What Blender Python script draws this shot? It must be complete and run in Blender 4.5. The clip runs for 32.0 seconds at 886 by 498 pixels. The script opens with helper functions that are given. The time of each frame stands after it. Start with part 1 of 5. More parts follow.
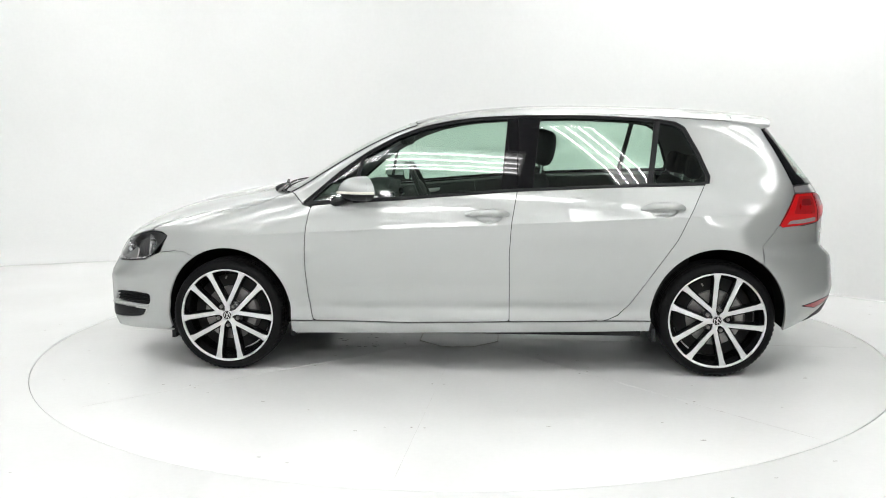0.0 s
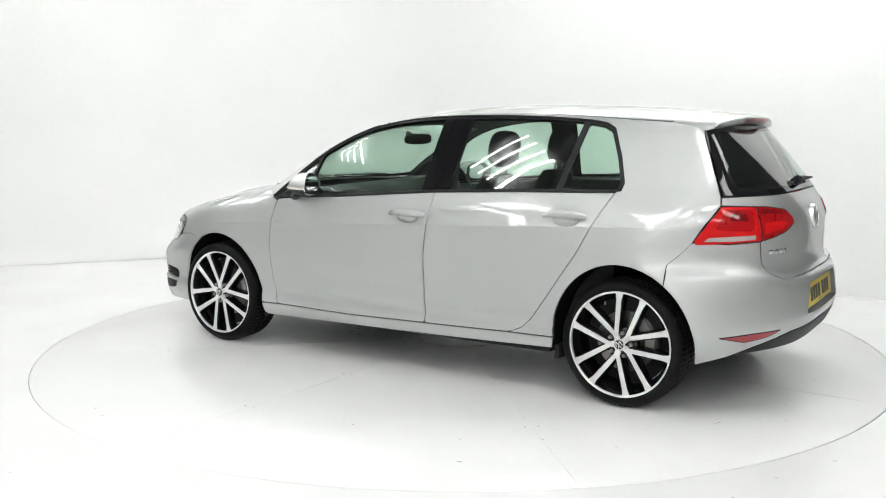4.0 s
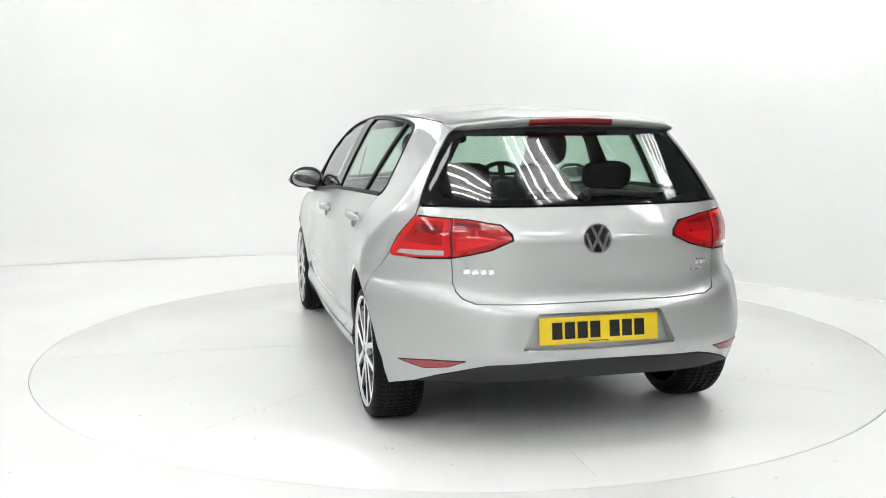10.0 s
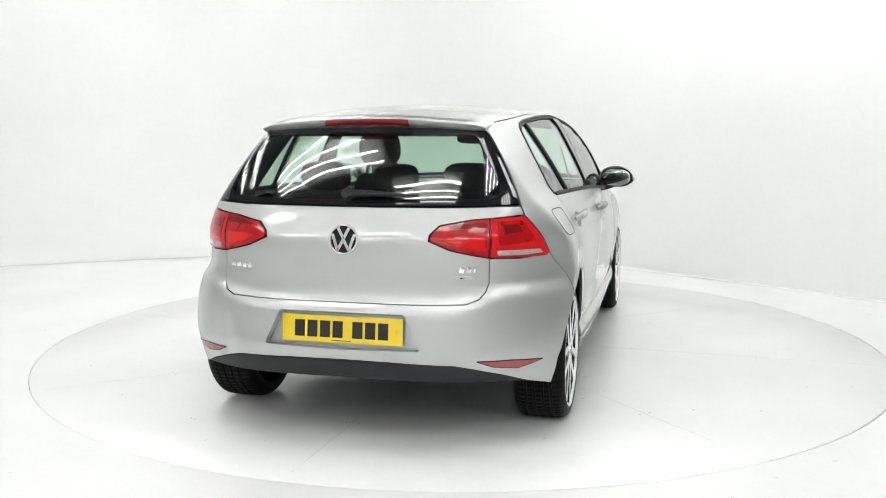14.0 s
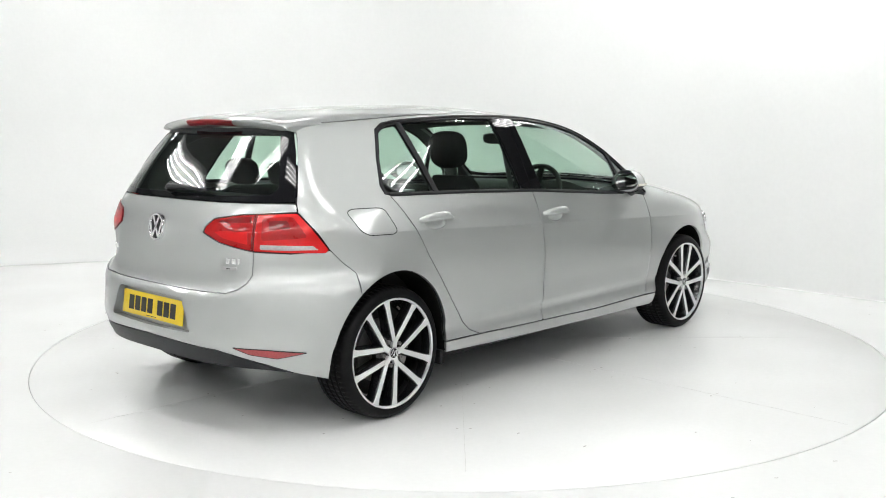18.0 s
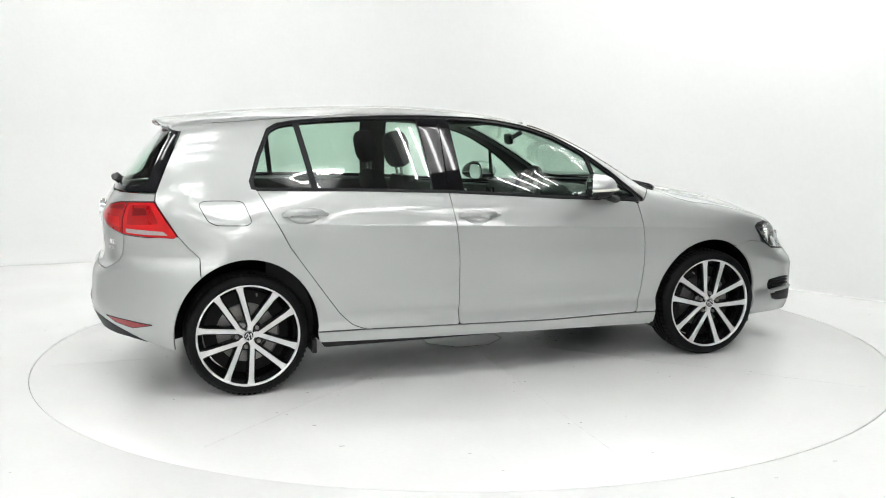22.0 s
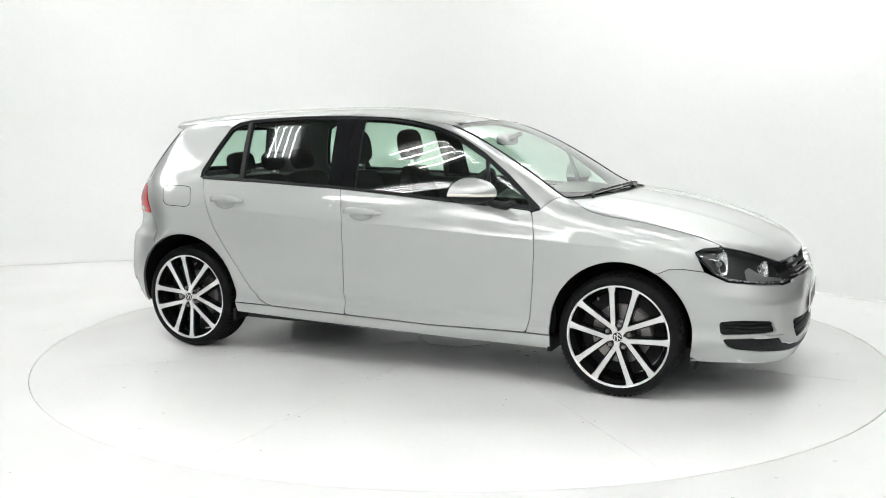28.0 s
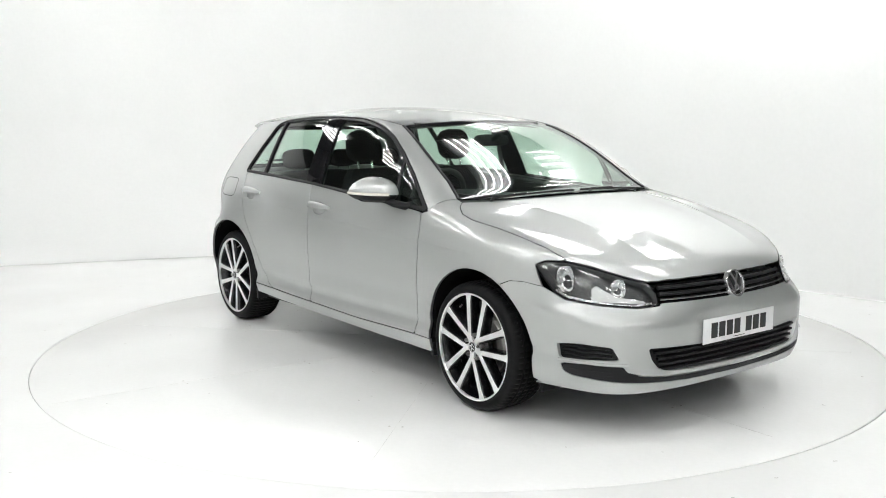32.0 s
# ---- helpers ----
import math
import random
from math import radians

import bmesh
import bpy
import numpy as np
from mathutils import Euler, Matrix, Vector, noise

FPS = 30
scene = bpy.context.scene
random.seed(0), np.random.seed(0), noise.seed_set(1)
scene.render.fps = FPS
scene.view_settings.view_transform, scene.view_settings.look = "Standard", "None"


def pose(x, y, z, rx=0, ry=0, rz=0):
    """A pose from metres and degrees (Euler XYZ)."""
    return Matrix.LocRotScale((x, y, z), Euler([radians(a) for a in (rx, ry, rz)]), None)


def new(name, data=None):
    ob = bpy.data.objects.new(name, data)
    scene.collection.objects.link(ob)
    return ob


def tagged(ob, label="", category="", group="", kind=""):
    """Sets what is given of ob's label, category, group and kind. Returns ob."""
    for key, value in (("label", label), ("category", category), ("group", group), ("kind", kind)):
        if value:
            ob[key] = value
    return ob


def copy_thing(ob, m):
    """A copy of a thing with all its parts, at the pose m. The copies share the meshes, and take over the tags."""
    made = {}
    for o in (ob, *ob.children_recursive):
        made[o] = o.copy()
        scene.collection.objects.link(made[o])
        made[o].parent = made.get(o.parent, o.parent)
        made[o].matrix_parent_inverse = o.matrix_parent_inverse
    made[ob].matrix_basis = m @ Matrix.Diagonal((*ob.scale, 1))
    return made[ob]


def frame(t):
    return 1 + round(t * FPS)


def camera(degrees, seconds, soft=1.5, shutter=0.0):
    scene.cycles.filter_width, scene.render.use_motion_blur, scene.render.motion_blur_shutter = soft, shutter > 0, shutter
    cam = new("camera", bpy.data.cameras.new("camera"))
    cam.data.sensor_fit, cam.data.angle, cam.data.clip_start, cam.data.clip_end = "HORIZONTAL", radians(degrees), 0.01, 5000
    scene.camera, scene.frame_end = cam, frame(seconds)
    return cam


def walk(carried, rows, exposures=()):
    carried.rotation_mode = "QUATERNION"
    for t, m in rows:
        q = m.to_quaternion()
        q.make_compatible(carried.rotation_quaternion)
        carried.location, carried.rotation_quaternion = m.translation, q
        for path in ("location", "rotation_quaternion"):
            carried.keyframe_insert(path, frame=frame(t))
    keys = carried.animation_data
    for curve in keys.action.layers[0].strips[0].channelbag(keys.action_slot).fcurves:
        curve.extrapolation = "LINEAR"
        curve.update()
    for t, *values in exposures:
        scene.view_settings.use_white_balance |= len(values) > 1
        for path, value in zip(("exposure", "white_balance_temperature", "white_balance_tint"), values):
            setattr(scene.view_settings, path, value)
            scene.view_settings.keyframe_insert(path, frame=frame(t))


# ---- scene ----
# The camera stands still before a turntable; z = 0 is the studio floor, the turntable's middle is the origin.
cam = camera(50.30, 32.0, 1.0)
CAM = pose(0.0, -5.842, 1.362, 82.237, 0.0, 1.020) @ pose(0, 0, 0, 0, 0, -0.166)
walk(cam, [(0.0, CAM), (32.0, CAM)])

TURN_START, TURN_RATE = 176.465, -7.1319      # degrees, degrees per second


# ---- world and lights ----
world = bpy.data.worlds.new("world")
scene.world = world
world.use_nodes = True
world.node_tree.nodes["Background"].inputs[0].default_value = (0.92, 0.96, 1.0, 1)
world.node_tree.nodes["Background"].inputs[1].default_value = 0.2
scene.view_settings.exposure = 0.0
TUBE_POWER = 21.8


# ---- materials ----
def material(name, colour, rough=0.5, metal=0.0, grain=0.0, grain_scale=60.0, bump=0.0, coat=0.0, spots=0.0, spot_scale=4.0, spec=0.5, emit=0.0):
    m = bpy.data.materials.new(name)
    m.use_nodes = True
    t = m.node_tree
    b = t.nodes["Principled BSDF"]
    b.inputs["Base Color"].default_value = (*colour, 1)
    b.inputs["Roughness"].default_value = rough
    b.inputs["Metallic"].default_value = metal
    b.inputs["Specular IOR Level"].default_value = spec
    b.inputs["Coat Weight"].default_value = coat
    b.inputs["Coat Roughness"].default_value = 0.05
    b.inputs["Coat IOR"].default_value = 1.65
    if emit:
        b.inputs["Emission Color"].default_value = (*colour, 1)
        b.inputs["Emission Strength"].default_value = emit
    if grain or spots or bump:
        co = t.nodes.new("ShaderNodeTexCoord")
        last = None
        for amount, size in ((grain, grain_scale), (spots, spot_scale)):
            if not amount:
                continue
            n = t.nodes.new("ShaderNodeTexNoise")
            n.inputs["Scale"].default_value, n.inputs["Detail"].default_value = size, 6
            t.links.new(co.outputs["Object"], n.inputs["Vector"])
            r = t.nodes.new("ShaderNodeMapRange")
            r.inputs[1].default_value, r.inputs[2].default_value = 0.3, 0.7
            r.inputs[3].default_value, r.inputs[4].default_value = 1 - amount, 1 + amount
            t.links.new(n.outputs["Fac"], r.inputs[0])
            mix = t.nodes.new("ShaderNodeMix")
            mix.data_type, mix.blend_type = "RGBA", "MULTIPLY"
            mix.inputs[0].default_value = 1
            if last is None:
                mix.inputs[6].default_value = (*colour, 1)
            else:
                t.links.new(last, mix.inputs[6])
            t.links.new(r.outputs[0], mix.inputs[7])
            last = mix.outputs[2]
            rr = t.nodes.new("ShaderNodeMapRange")
            rr.inputs[1].default_value, rr.inputs[2].default_value = 0.3, 0.7
            rr.inputs[3].default_value, rr.inputs[4].default_value = max(rough - amount * 0.3, 0), min(rough + amount * 0.3, 1)
            t.links.new(n.outputs["Fac"], rr.inputs[0])
            t.links.new(rr.outputs[0], b.inputs["Roughness"])
        if last is not None:
            t.links.new(last, b.inputs["Base Color"])
        if bump:
            n = t.nodes.new("ShaderNodeTexNoise")
            n.inputs["Scale"].default_value, n.inputs["Detail"].default_value = grain_scale, 3
            t.links.new(co.outputs["Object"], n.inputs["Vector"])
            bp = t.nodes.new("ShaderNodeBump")
            bp.inputs["Strength"].default_value, bp.inputs["Distance"].default_value = bump, 0.002
            t.links.new(n.outputs["Fac"], bp.inputs["Height"])
            t.links.new(bp.outputs[0], b.inputs["Normal"])
    return m


def clear_material(name, tint, gloss_tint=(1, 1, 1), rough=0.0, face_on=0.06):
    """A thin pane: lets tinted light through and mirrors by Fresnel."""
    m = bpy.data.materials.new(name)
    m.use_nodes = True
    t = m.node_tree
    t.nodes.remove(t.nodes["Principled BSDF"])
    out = t.nodes["Material Output"]
    tr, gl, lw, pw, mr, mx = (t.nodes.new("ShaderNode" + k) for k in ("BsdfTransparent", "BsdfGlossy", "LayerWeight", "Math", "MapRange", "MixShader"))
    tr.inputs[0].default_value = (*tint, 1)
    gl.inputs[0].default_value = (*gloss_tint, 1)
    gl.inputs["Roughness"].default_value = rough
    lw.inputs[0].default_value = 0.5
    pw.operation = "POWER"
    pw.inputs[1].default_value = 5.0
    mr.inputs[3].default_value, mr.inputs[4].default_value = face_on, 1.0
    t.links.new(lw.outputs["Facing"], pw.inputs[0])
    t.links.new(pw.outputs[0], mr.inputs[0])
    t.links.new(mr.outputs[0], mx.inputs[0])
    t.links.new(tr.outputs[0], mx.inputs[1])
    t.links.new(gl.outputs[0], mx.inputs[2])
    t.links.new(mx.outputs[0], out.inputs[0])
    return m


PAINT = material("silver_paint", (0.490, 0.508, 0.500), 0.53, 0.75, grain=0.05, grain_scale=900, coat=1.0, spots=0.015, spot_scale=1.5)
GLASS = clear_material("tinted_glass", (0.70, 0.84, 0.755), face_on=0.08)
LENS = clear_material("lamp_lens", (0.93, 0.94, 0.94), face_on=0.05)
FRIT = material("black_glass_edge", (0.008, 0.008, 0.01), 0.04, spec=0.6, spots=0.1)
GLOSS_BLACK = material("gloss_black", (0.006, 0.006, 0.007), 0.03, spots=0.03)
TRIM = material("black_trim", (0.011, 0.0115, 0.0125), 0.5, grain=0.15, grain_scale=400, bump=0.1, spec=0.25)
VALANCE = material("grey_black_plastic", (0.018, 0.019, 0.021), 0.5, grain=0.15, grain_scale=500, bump=0.15, spec=0.25)
RUBBER = material("tyre_rubber", (0.0045, 0.0045, 0.005), 0.55, grain=0.2, grain_scale=90, spots=0.2, spot_scale=9, bump=0.1, spec=0.15)
LINER = material("wheel_arch_felt", (0.006, 0.006, 0.006), 0.95, grain=0.3, grain_scale=150, spec=0.1)
UNDER = material("underbody_black", (0.015, 0.015, 0.015), 0.8, grain=0.3, grain_scale=30)
ALLOY = material("machined_alloy", (0.80, 0.80, 0.80), 0.30, 0.65, grain=0.05, grain_scale=300)
RIM_BLACK = material("rim_black", (0.007, 0.007, 0.008), 0.22, coat=0.5, spots=0.1, spot_scale=20)
CHROME = material("chrome", (0.90, 0.90, 0.91), 0.22, 1.0, spots=0.02, spot_scale=30)
MIRROR = material("mirror_silver", (0.62, 0.63, 0.64), 0.02, 1.0, spots=0.01, spot_scale=20)
LAMP_GREY = material("lamp_grey", (0.045, 0.046, 0.048), 0.3, 0.2, spots=0.1, spot_scale=30)
LAMP_CHROME = material("lamp_chrome", (0.86, 0.86, 0.87), 0.27, 0.85, grain=0.1, grain_scale=60)
STEEL = material("brake_steel", (0.30, 0.29, 0.28), 0.38, 0.9, grain=0.15, grain_scale=120)
RED_LENS = material("red_lens", (0.60, 0.006, 0.008), 0.3, spec=0.2, coat=0.45, spots=0.06, spot_scale=14)
RED_DARK = material("dark_red_lens", (0.17, 0.002, 0.004), 0.3, spec=0.2, coat=0.45, spots=0.1, spot_scale=14)
RED_MID = material("mid_red_lens", (0.36, 0.003, 0.005), 0.3, spec=0.2, coat=0.45, spots=0.12, spot_scale=25)
RED_REFLECT = material("red_reflector", (0.33, 0.030, 0.035), 0.3, coat=0.5, grain=0.2, grain_scale=400)
WHITE_LENS = material("clear_white_lens", (0.46, 0.43, 0.42), 0.2, 0.2, coat=0.8, grain=0.15, grain_scale=120)
AMBER = material("amber_strip", (0.72, 0.70, 0.62), 0.25, coat=0.5, spots=0.05)
PLATE_YELLOW = material("yellow_plate", (0.80, 0.58, 0.02), 0.35, coat=0.3, spots=0.04, spot_scale=8)
PLATE_WHITE = material("white_plate", (0.80, 0.81, 0.81), 0.35, coat=0.3, spots=0.04, spot_scale=8)
PLATE_INK = material("plate_black", (0.012, 0.012, 0.012), 0.4, spots=0.1)
CLOTH = material("black_seat_cloth", (0.012, 0.012, 0.013), 0.9, grain=0.12, grain_scale=40, spec=0.15)
DASH = material("soft_black_plastic", (0.012, 0.0125, 0.013), 0.6, grain=0.2, grain_scale=300, bump=0.2)
GREY_TRIM = material("grey_pillar_trim", (0.12, 0.123, 0.12), 0.7, grain=0.08, grain_scale=200, bump=0.1)
SILVER_TRIM = material("satin_silver_trim", (0.5, 0.5, 0.5), 0.35, 0.8, spots=0.05)
FLOOR = material("white_floor_paint", (0.872, 0.882, 0.874), 0.22, grain=0.012, grain_scale=40, spots=0.03, spot_scale=1.2, coat=0.0, spec=0.5)
WALL = material("white_cove_paint", (0.855, 0.866, 0.859), 0.45, grain=0.01, grain_scale=30, spots=0.02, spot_scale=0.6)
SCUFF = material("floor_scuff", (0.42, 0.41, 0.39), 0.6, grain=0.3, grain_scale=80)
MARK = material("floor_mark_dark", (0.10, 0.10, 0.10), 0.6, grain=0.3, grain_scale=80)
JOINT = material("faint_joint", (0.60, 0.60, 0.585), 0.5, grain=0.25, grain_scale=14)
GAP = material("dark_gap", (0.2, 0.2, 0.19), 0.8, spots=0.2, spot_scale=3)
# tones of the unseen walls: dark to shade the car's paint, pale to brighten it
UNSEEN_DARK = material("dark_unseen_wall", (0.18, 0.182, 0.18), 0.8, grain=0.05, grain_scale=8, spots=0.1, spot_scale=0.7)
UNSEEN_PALE = material("pale_unseen_wall", (0.72, 0.723, 0.72), 0.8, grain=0.05, grain_scale=8, spots=0.1, spot_scale=0.7)
CEILING = material("grey_hall_ceiling", (0.24, 0.243, 0.24), 0.8, grain=0.05, grain_scale=8, spots=0.05, spot_scale=0.7)
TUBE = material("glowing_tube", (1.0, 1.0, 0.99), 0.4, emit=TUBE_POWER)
FIXTURE = material("white_fixture_steel", (0.7, 0.7, 0.7), 0.4, spots=0.05)

# ---- mesh helpers ----
from mathutils.geometry import delaunay_2d_cdt


def part(name, bm, mat, parent=None, label="", smooth=True):
    """Links a bmesh as one mesh object, under a thing or a part if one is given."""
    me = bpy.data.meshes.new(name)
    bmesh.ops.recalc_face_normals(bm, faces=bm.faces)
    bm.to_mesh(me)
    bm.free()
    if smooth:
        me.shade_smooth()
        me.set_sharp_from_angle(angle=radians(38))
    me.materials.append(mat)
    ob = new(name, me)
    ob.parent = parent
    if label:
        tagged(ob, label)
    return ob


def add_box(bm, x0, x1, y0, y1, z0, z1, bevel=0.0, m=None, seg=2):
    r = bmesh.ops.create_cube(bm, size=1)
    vs = r["verts"]
    for v in vs:
        v.co = Vector(((x0 + x1) / 2 + v.co.x * (x1 - x0), (y0 + y1) / 2 + v.co.y * (y1 - y0), (z0 + z1) / 2 + v.co.z * (z1 - z0)))
    if m is not None:
        bmesh.ops.transform(bm, matrix=m, verts=vs)
    if bevel:
        es = list({e for v in vs for e in v.link_edges})
        bmesh.ops.bevel(bm, geom=es, offset=bevel, segments=seg, profile=0.6, affect="EDGES")
    return bm


def box(x0, x1, y0, y1, z0, z1, bevel=0.0, m=None, seg=2):
    return add_box(bmesh.new(), x0, x1, y0, y1, z0, z1, bevel, m, seg)


def add_grid(bm, pts, close_u=False, close_v=False):
    """Quads over rows of points: pts[u][v]."""
    vs = [[bm.verts.new(p) for p in row] for row in pts]
    nu, nv = len(vs), len(vs[0])
    for i in range(nu if close_u else nu - 1):
        for j in range(nv if close_v else nv - 1):
            a, b, c, d = vs[i][j], vs[(i + 1) % nu][j], vs[(i + 1) % nu][(j + 1) % nv], vs[i][(j + 1) % nv]
            if len({a, b, c, d}) == 4:
                bm.faces.new((a, b, c, d))
    return vs


def cap(bm, ring):
    try:
        bm.faces.new(ring)
    except ValueError:
        pass


def add_lathe(bm, profile, n=64, y_axis=True, closed=False):
    """Turns (radius, along) pairs round the y axis."""
    rows = [[(r * math.cos(2 * math.pi * k / n), a, r * math.sin(2 * math.pi * k / n)) for r, a in profile] for k in range(n)]
    add_grid(bm, rows, close_u=True, close_v=closed)
    return bm


def add_tube(bm, path, radius, n=10, flat=1.0, caps=True):
    """A round bar along a path; radius may be a list."""
    path = [Vector(p) for p in path]
    rr = radius if isinstance(radius, (list, tuple)) else [radius] * len(path)
    rings, up = [], None
    for i, p in enumerate(path):
        d = (path[min(i + 1, len(path) - 1)] - path[max(i - 1, 0)]).normalized()
        if up is None:
            up = Vector((0, 0, 1)) if abs(d.z) < 0.9 else Vector((0, 1, 0))
        s = d.cross(up).normalized()
        up = s.cross(d).normalized()
        rings.append([p + s * (rr[i] * math.cos(2 * math.pi * k / n)) + up * (rr[i] * flat * math.sin(2 * math.pi * k / n)) for k in range(n)])
    vs = add_grid(bm, rings, close_v=True)
    if caps:
        cap(bm, vs[0][::-1])
        cap(bm, vs[-1])
    return bm


def add_plate(bm, pts, thick, m=None):
    """A flat polygon in x and y, given thickness along z."""
    lo = [bm.verts.new((x, y, 0)) for x, y in pts]
    hi = [bm.verts.new((x, y, thick)) for x, y in pts]
    bm.faces.new(lo[::-1])
    bm.faces.new(hi)
    for i in range(len(pts)):
        j = (i + 1) % len(pts)
        bm.faces.new((lo[i], lo[j], hi[j], hi[i]))
    if m is not None:
        bmesh.ops.transform(bm, matrix=m, verts=lo + hi)
    return bm


def blob(sx, sy, sz, power=2.6, nu=20, nv=12, m=None, bm=None):
    """A rounded cushion: a superellipsoid of half sizes sx, sy, sz."""
    bm = bm or bmesh.new()

    def sp(c, e):
        return math.copysign(abs(c) ** e, c)
    e = 2 / power
    rows = []
    for i in range(nu):
        a = 2 * math.pi * i / nu
        rows.append([(sx * sp(math.cos(b), e) * sp(math.cos(a), e), sy * sp(math.cos(b), e) * sp(math.sin(a), e), sz * sp(math.sin(b), e))
                     for b in [math.pi * (j / nv - 0.5) for j in range(nv + 1)]])
    vs = add_grid(bm, rows, close_u=True)
    allv = [v for r in vs for v in r]
    if m is not None:
        bmesh.ops.transform(bm, matrix=m, verts=allv)
    bmesh.ops.remove_doubles(bm, verts=allv, dist=1e-5)
    return bm


# ---- panels that lie on the body's form ----
AXIS_Z, END_X = 0.5, 1.0


def reach(o, d, level=0.0):
    """From points inside, along d, to where the form has the given level."""
    lo, hi = np.zeros(len(o)), np.full(len(o), 2.6)
    for _ in range(34):
        mid = (lo + hi) / 2
        p = o + mid[:, None] * d
        inside = form(p[:, 0], p[:, 1], p[:, 2]) < level
        lo, hi = np.where(inside, mid, lo), np.where(inside, hi, mid)
    return o + hi[:, None] * d


def slope(p):
    g = np.zeros_like(p)
    for k in range(3):
        e = np.zeros(3)
        e[k] = 1e-3
        a, b = p + e, p - e
        g[:, k] = form(a[:, 0], a[:, 1], a[:, 2]) - form(b[:, 0], b[:, 1], b[:, 2])
    return g / np.linalg.norm(g, axis=1, keepdims=True)


def spread(uv, wrap):
    """Sheet coordinates to places on the form. wrap: side (x, turn about the length), front or rear (turn about the upright, z)."""
    uv = np.asarray(uv, float)
    n = len(uv)
    if wrap == "side":
        o = np.stack([uv[:, 0], np.zeros(n), np.full(n, AXIS_Z)], 1)
        a = uv[:, 1] / 0.85
        d = np.stack([np.zeros(n), np.cos(a), np.sin(a)], 1)
    else:
        way = 1.0 if wrap == "front" else -1.0
        o = np.stack([np.full(n, way * END_X), np.zeros(n), uv[:, 1]], 1)
        d = np.stack([way * np.cos(uv[:, 0]), np.sin(uv[:, 0]), np.zeros(n)], 1)
    return reach(o, d)


def from_side(pts):
    """Outline points (x, z) of the left side as sheet coordinates."""
    p = np.array(pts, float)
    n = len(p)
    q = reach(np.stack([p[:, 0], np.zeros(n), p[:, 1]], 1), np.tile([0.0, 1.0, 0.0], (n, 1)))
    return [(a, 0.85 * math.atan2(c - AXIS_Z, b)) for a, b, c in q]


def from_top(pts):
    """Outline points (x, y), seen from above."""
    p = np.array(pts, float)
    n = len(p)
    q = reach(np.stack([p[:, 0], p[:, 1], np.full(n, 0.55)], 1), np.tile([0.0, 0.0, 1.0], (n, 1)))
    return [(a, 0.85 * math.atan2(c - AXIS_Z, b)) for a, b, c in q]


def from_end(pts):
    """Outline points (degrees from the middle, z)."""
    return [(radians(a), z) for a, z in pts]


def end_to_side(pts):
    """Outline points (degrees from the middle, z) of the front for the side sheet."""
    q = spread(from_end(pts), "front")
    return [(a, 0.85 * math.atan2(c - AXIS_Z, b)) for a, b, c in q]


def side_to_end(pts, way):
    """Outline points (x, z) of the left side for the front (1) or rear (-1) sheet."""
    p = np.array(pts, float)
    n = len(p)
    q = reach(np.stack([p[:, 0], np.zeros(n), p[:, 1]], 1), np.tile([0.0, 1.0, 0.0], (n, 1)))
    return [(math.atan2(b, (a - way * END_X) * way), c) for a, b, c in q]


def both_sides(half, wrap):
    """Closes an outline that runs from the middle line out and back to it with its mirror image."""
    if wrap == "side":
        top = 0.85 * math.pi
        return half + [(u, top - v) for u, v in half[::-1]]
    return half + [(-u, v) for u, v in half[::-1]]


def rounded(pts, radius, n=5):
    """Rounds the corners of a closed outline."""
    out = []
    k = len(pts)
    for i in range(k):
        a, b, c = (np.array(pts[j % k]) for j in (i - 1, i, i + 1))
        r1, r2 = min(radius, 0.45 * np.linalg.norm(a - b)), min(radius, 0.45 * np.linalg.norm(c - b))
        if r1 < 1e-6 or r2 < 1e-6:
            out.append(tuple(b))
            continue
        p, q = b + (a - b) / np.linalg.norm(a - b) * r1, b + (c - b) / np.linalg.norm(c - b) * r2
        for t in np.linspace(0, 1, n):
            out.append(tuple((1 - t) ** 2 * p + 2 * t * (1 - t) * b + t * t * q))
    return out


def loop_points(pts, step):
    p = np.array(pts, float)
    keep = [p[0]]
    for q in p[1:]:
        if np.linalg.norm(q - keep[-1]) > 1e-4:
            keep.append(q)
    if np.linalg.norm(keep[0] - keep[-1]) < 1e-4:
        keep.pop()
    out = []
    for i, a in enumerate(keep):
        b = keep[(i + 1) % len(keep)]
        n = max(1, int(math.ceil(np.linalg.norm(b - a) / step)))
        out += [a + (b - a) * j / n for j in range(n)]
    return np.array(out)


def area_of(p):
    x, y = p[:, 0], p[:, 1]
    return 0.5 * np.sum(x * np.roll(y, -1) - np.roll(x, -1) * y)


def shrunk(p, gap):
    """An anticlockwise outline moved inwards."""
    a, b = np.roll(p, 1, 0), np.roll(p, -1, 0)
    e1, e2 = p - a, b - p
    n1 = np.stack([-e1[:, 1], e1[:, 0]], 1) / np.linalg.norm(e1, axis=1, keepdims=True)
    n2 = np.stack([-e2[:, 1], e2[:, 0]], 1) / np.linalg.norm(e2, axis=1, keepdims=True)
    n = n1 + n2
    ln = np.maximum((n * n).sum(1, keepdims=True), 0.6)
    return p + 2 * gap * n / ln


def within(q, loop):
    x, y = q[:, 0], q[:, 1]
    res = np.zeros(len(q), bool)
    a, b = loop, np.roll(loop, -1, 0)
    for (x1, y1), (x2, y2) in zip(a, b):
        if y1 == y2:
            continue
        hit = ((y1 > y) != (y2 > y)) & (x < (x2 - x1) * (y - y1) / (y2 - y1) + x1)
        res ^= hit
    return res


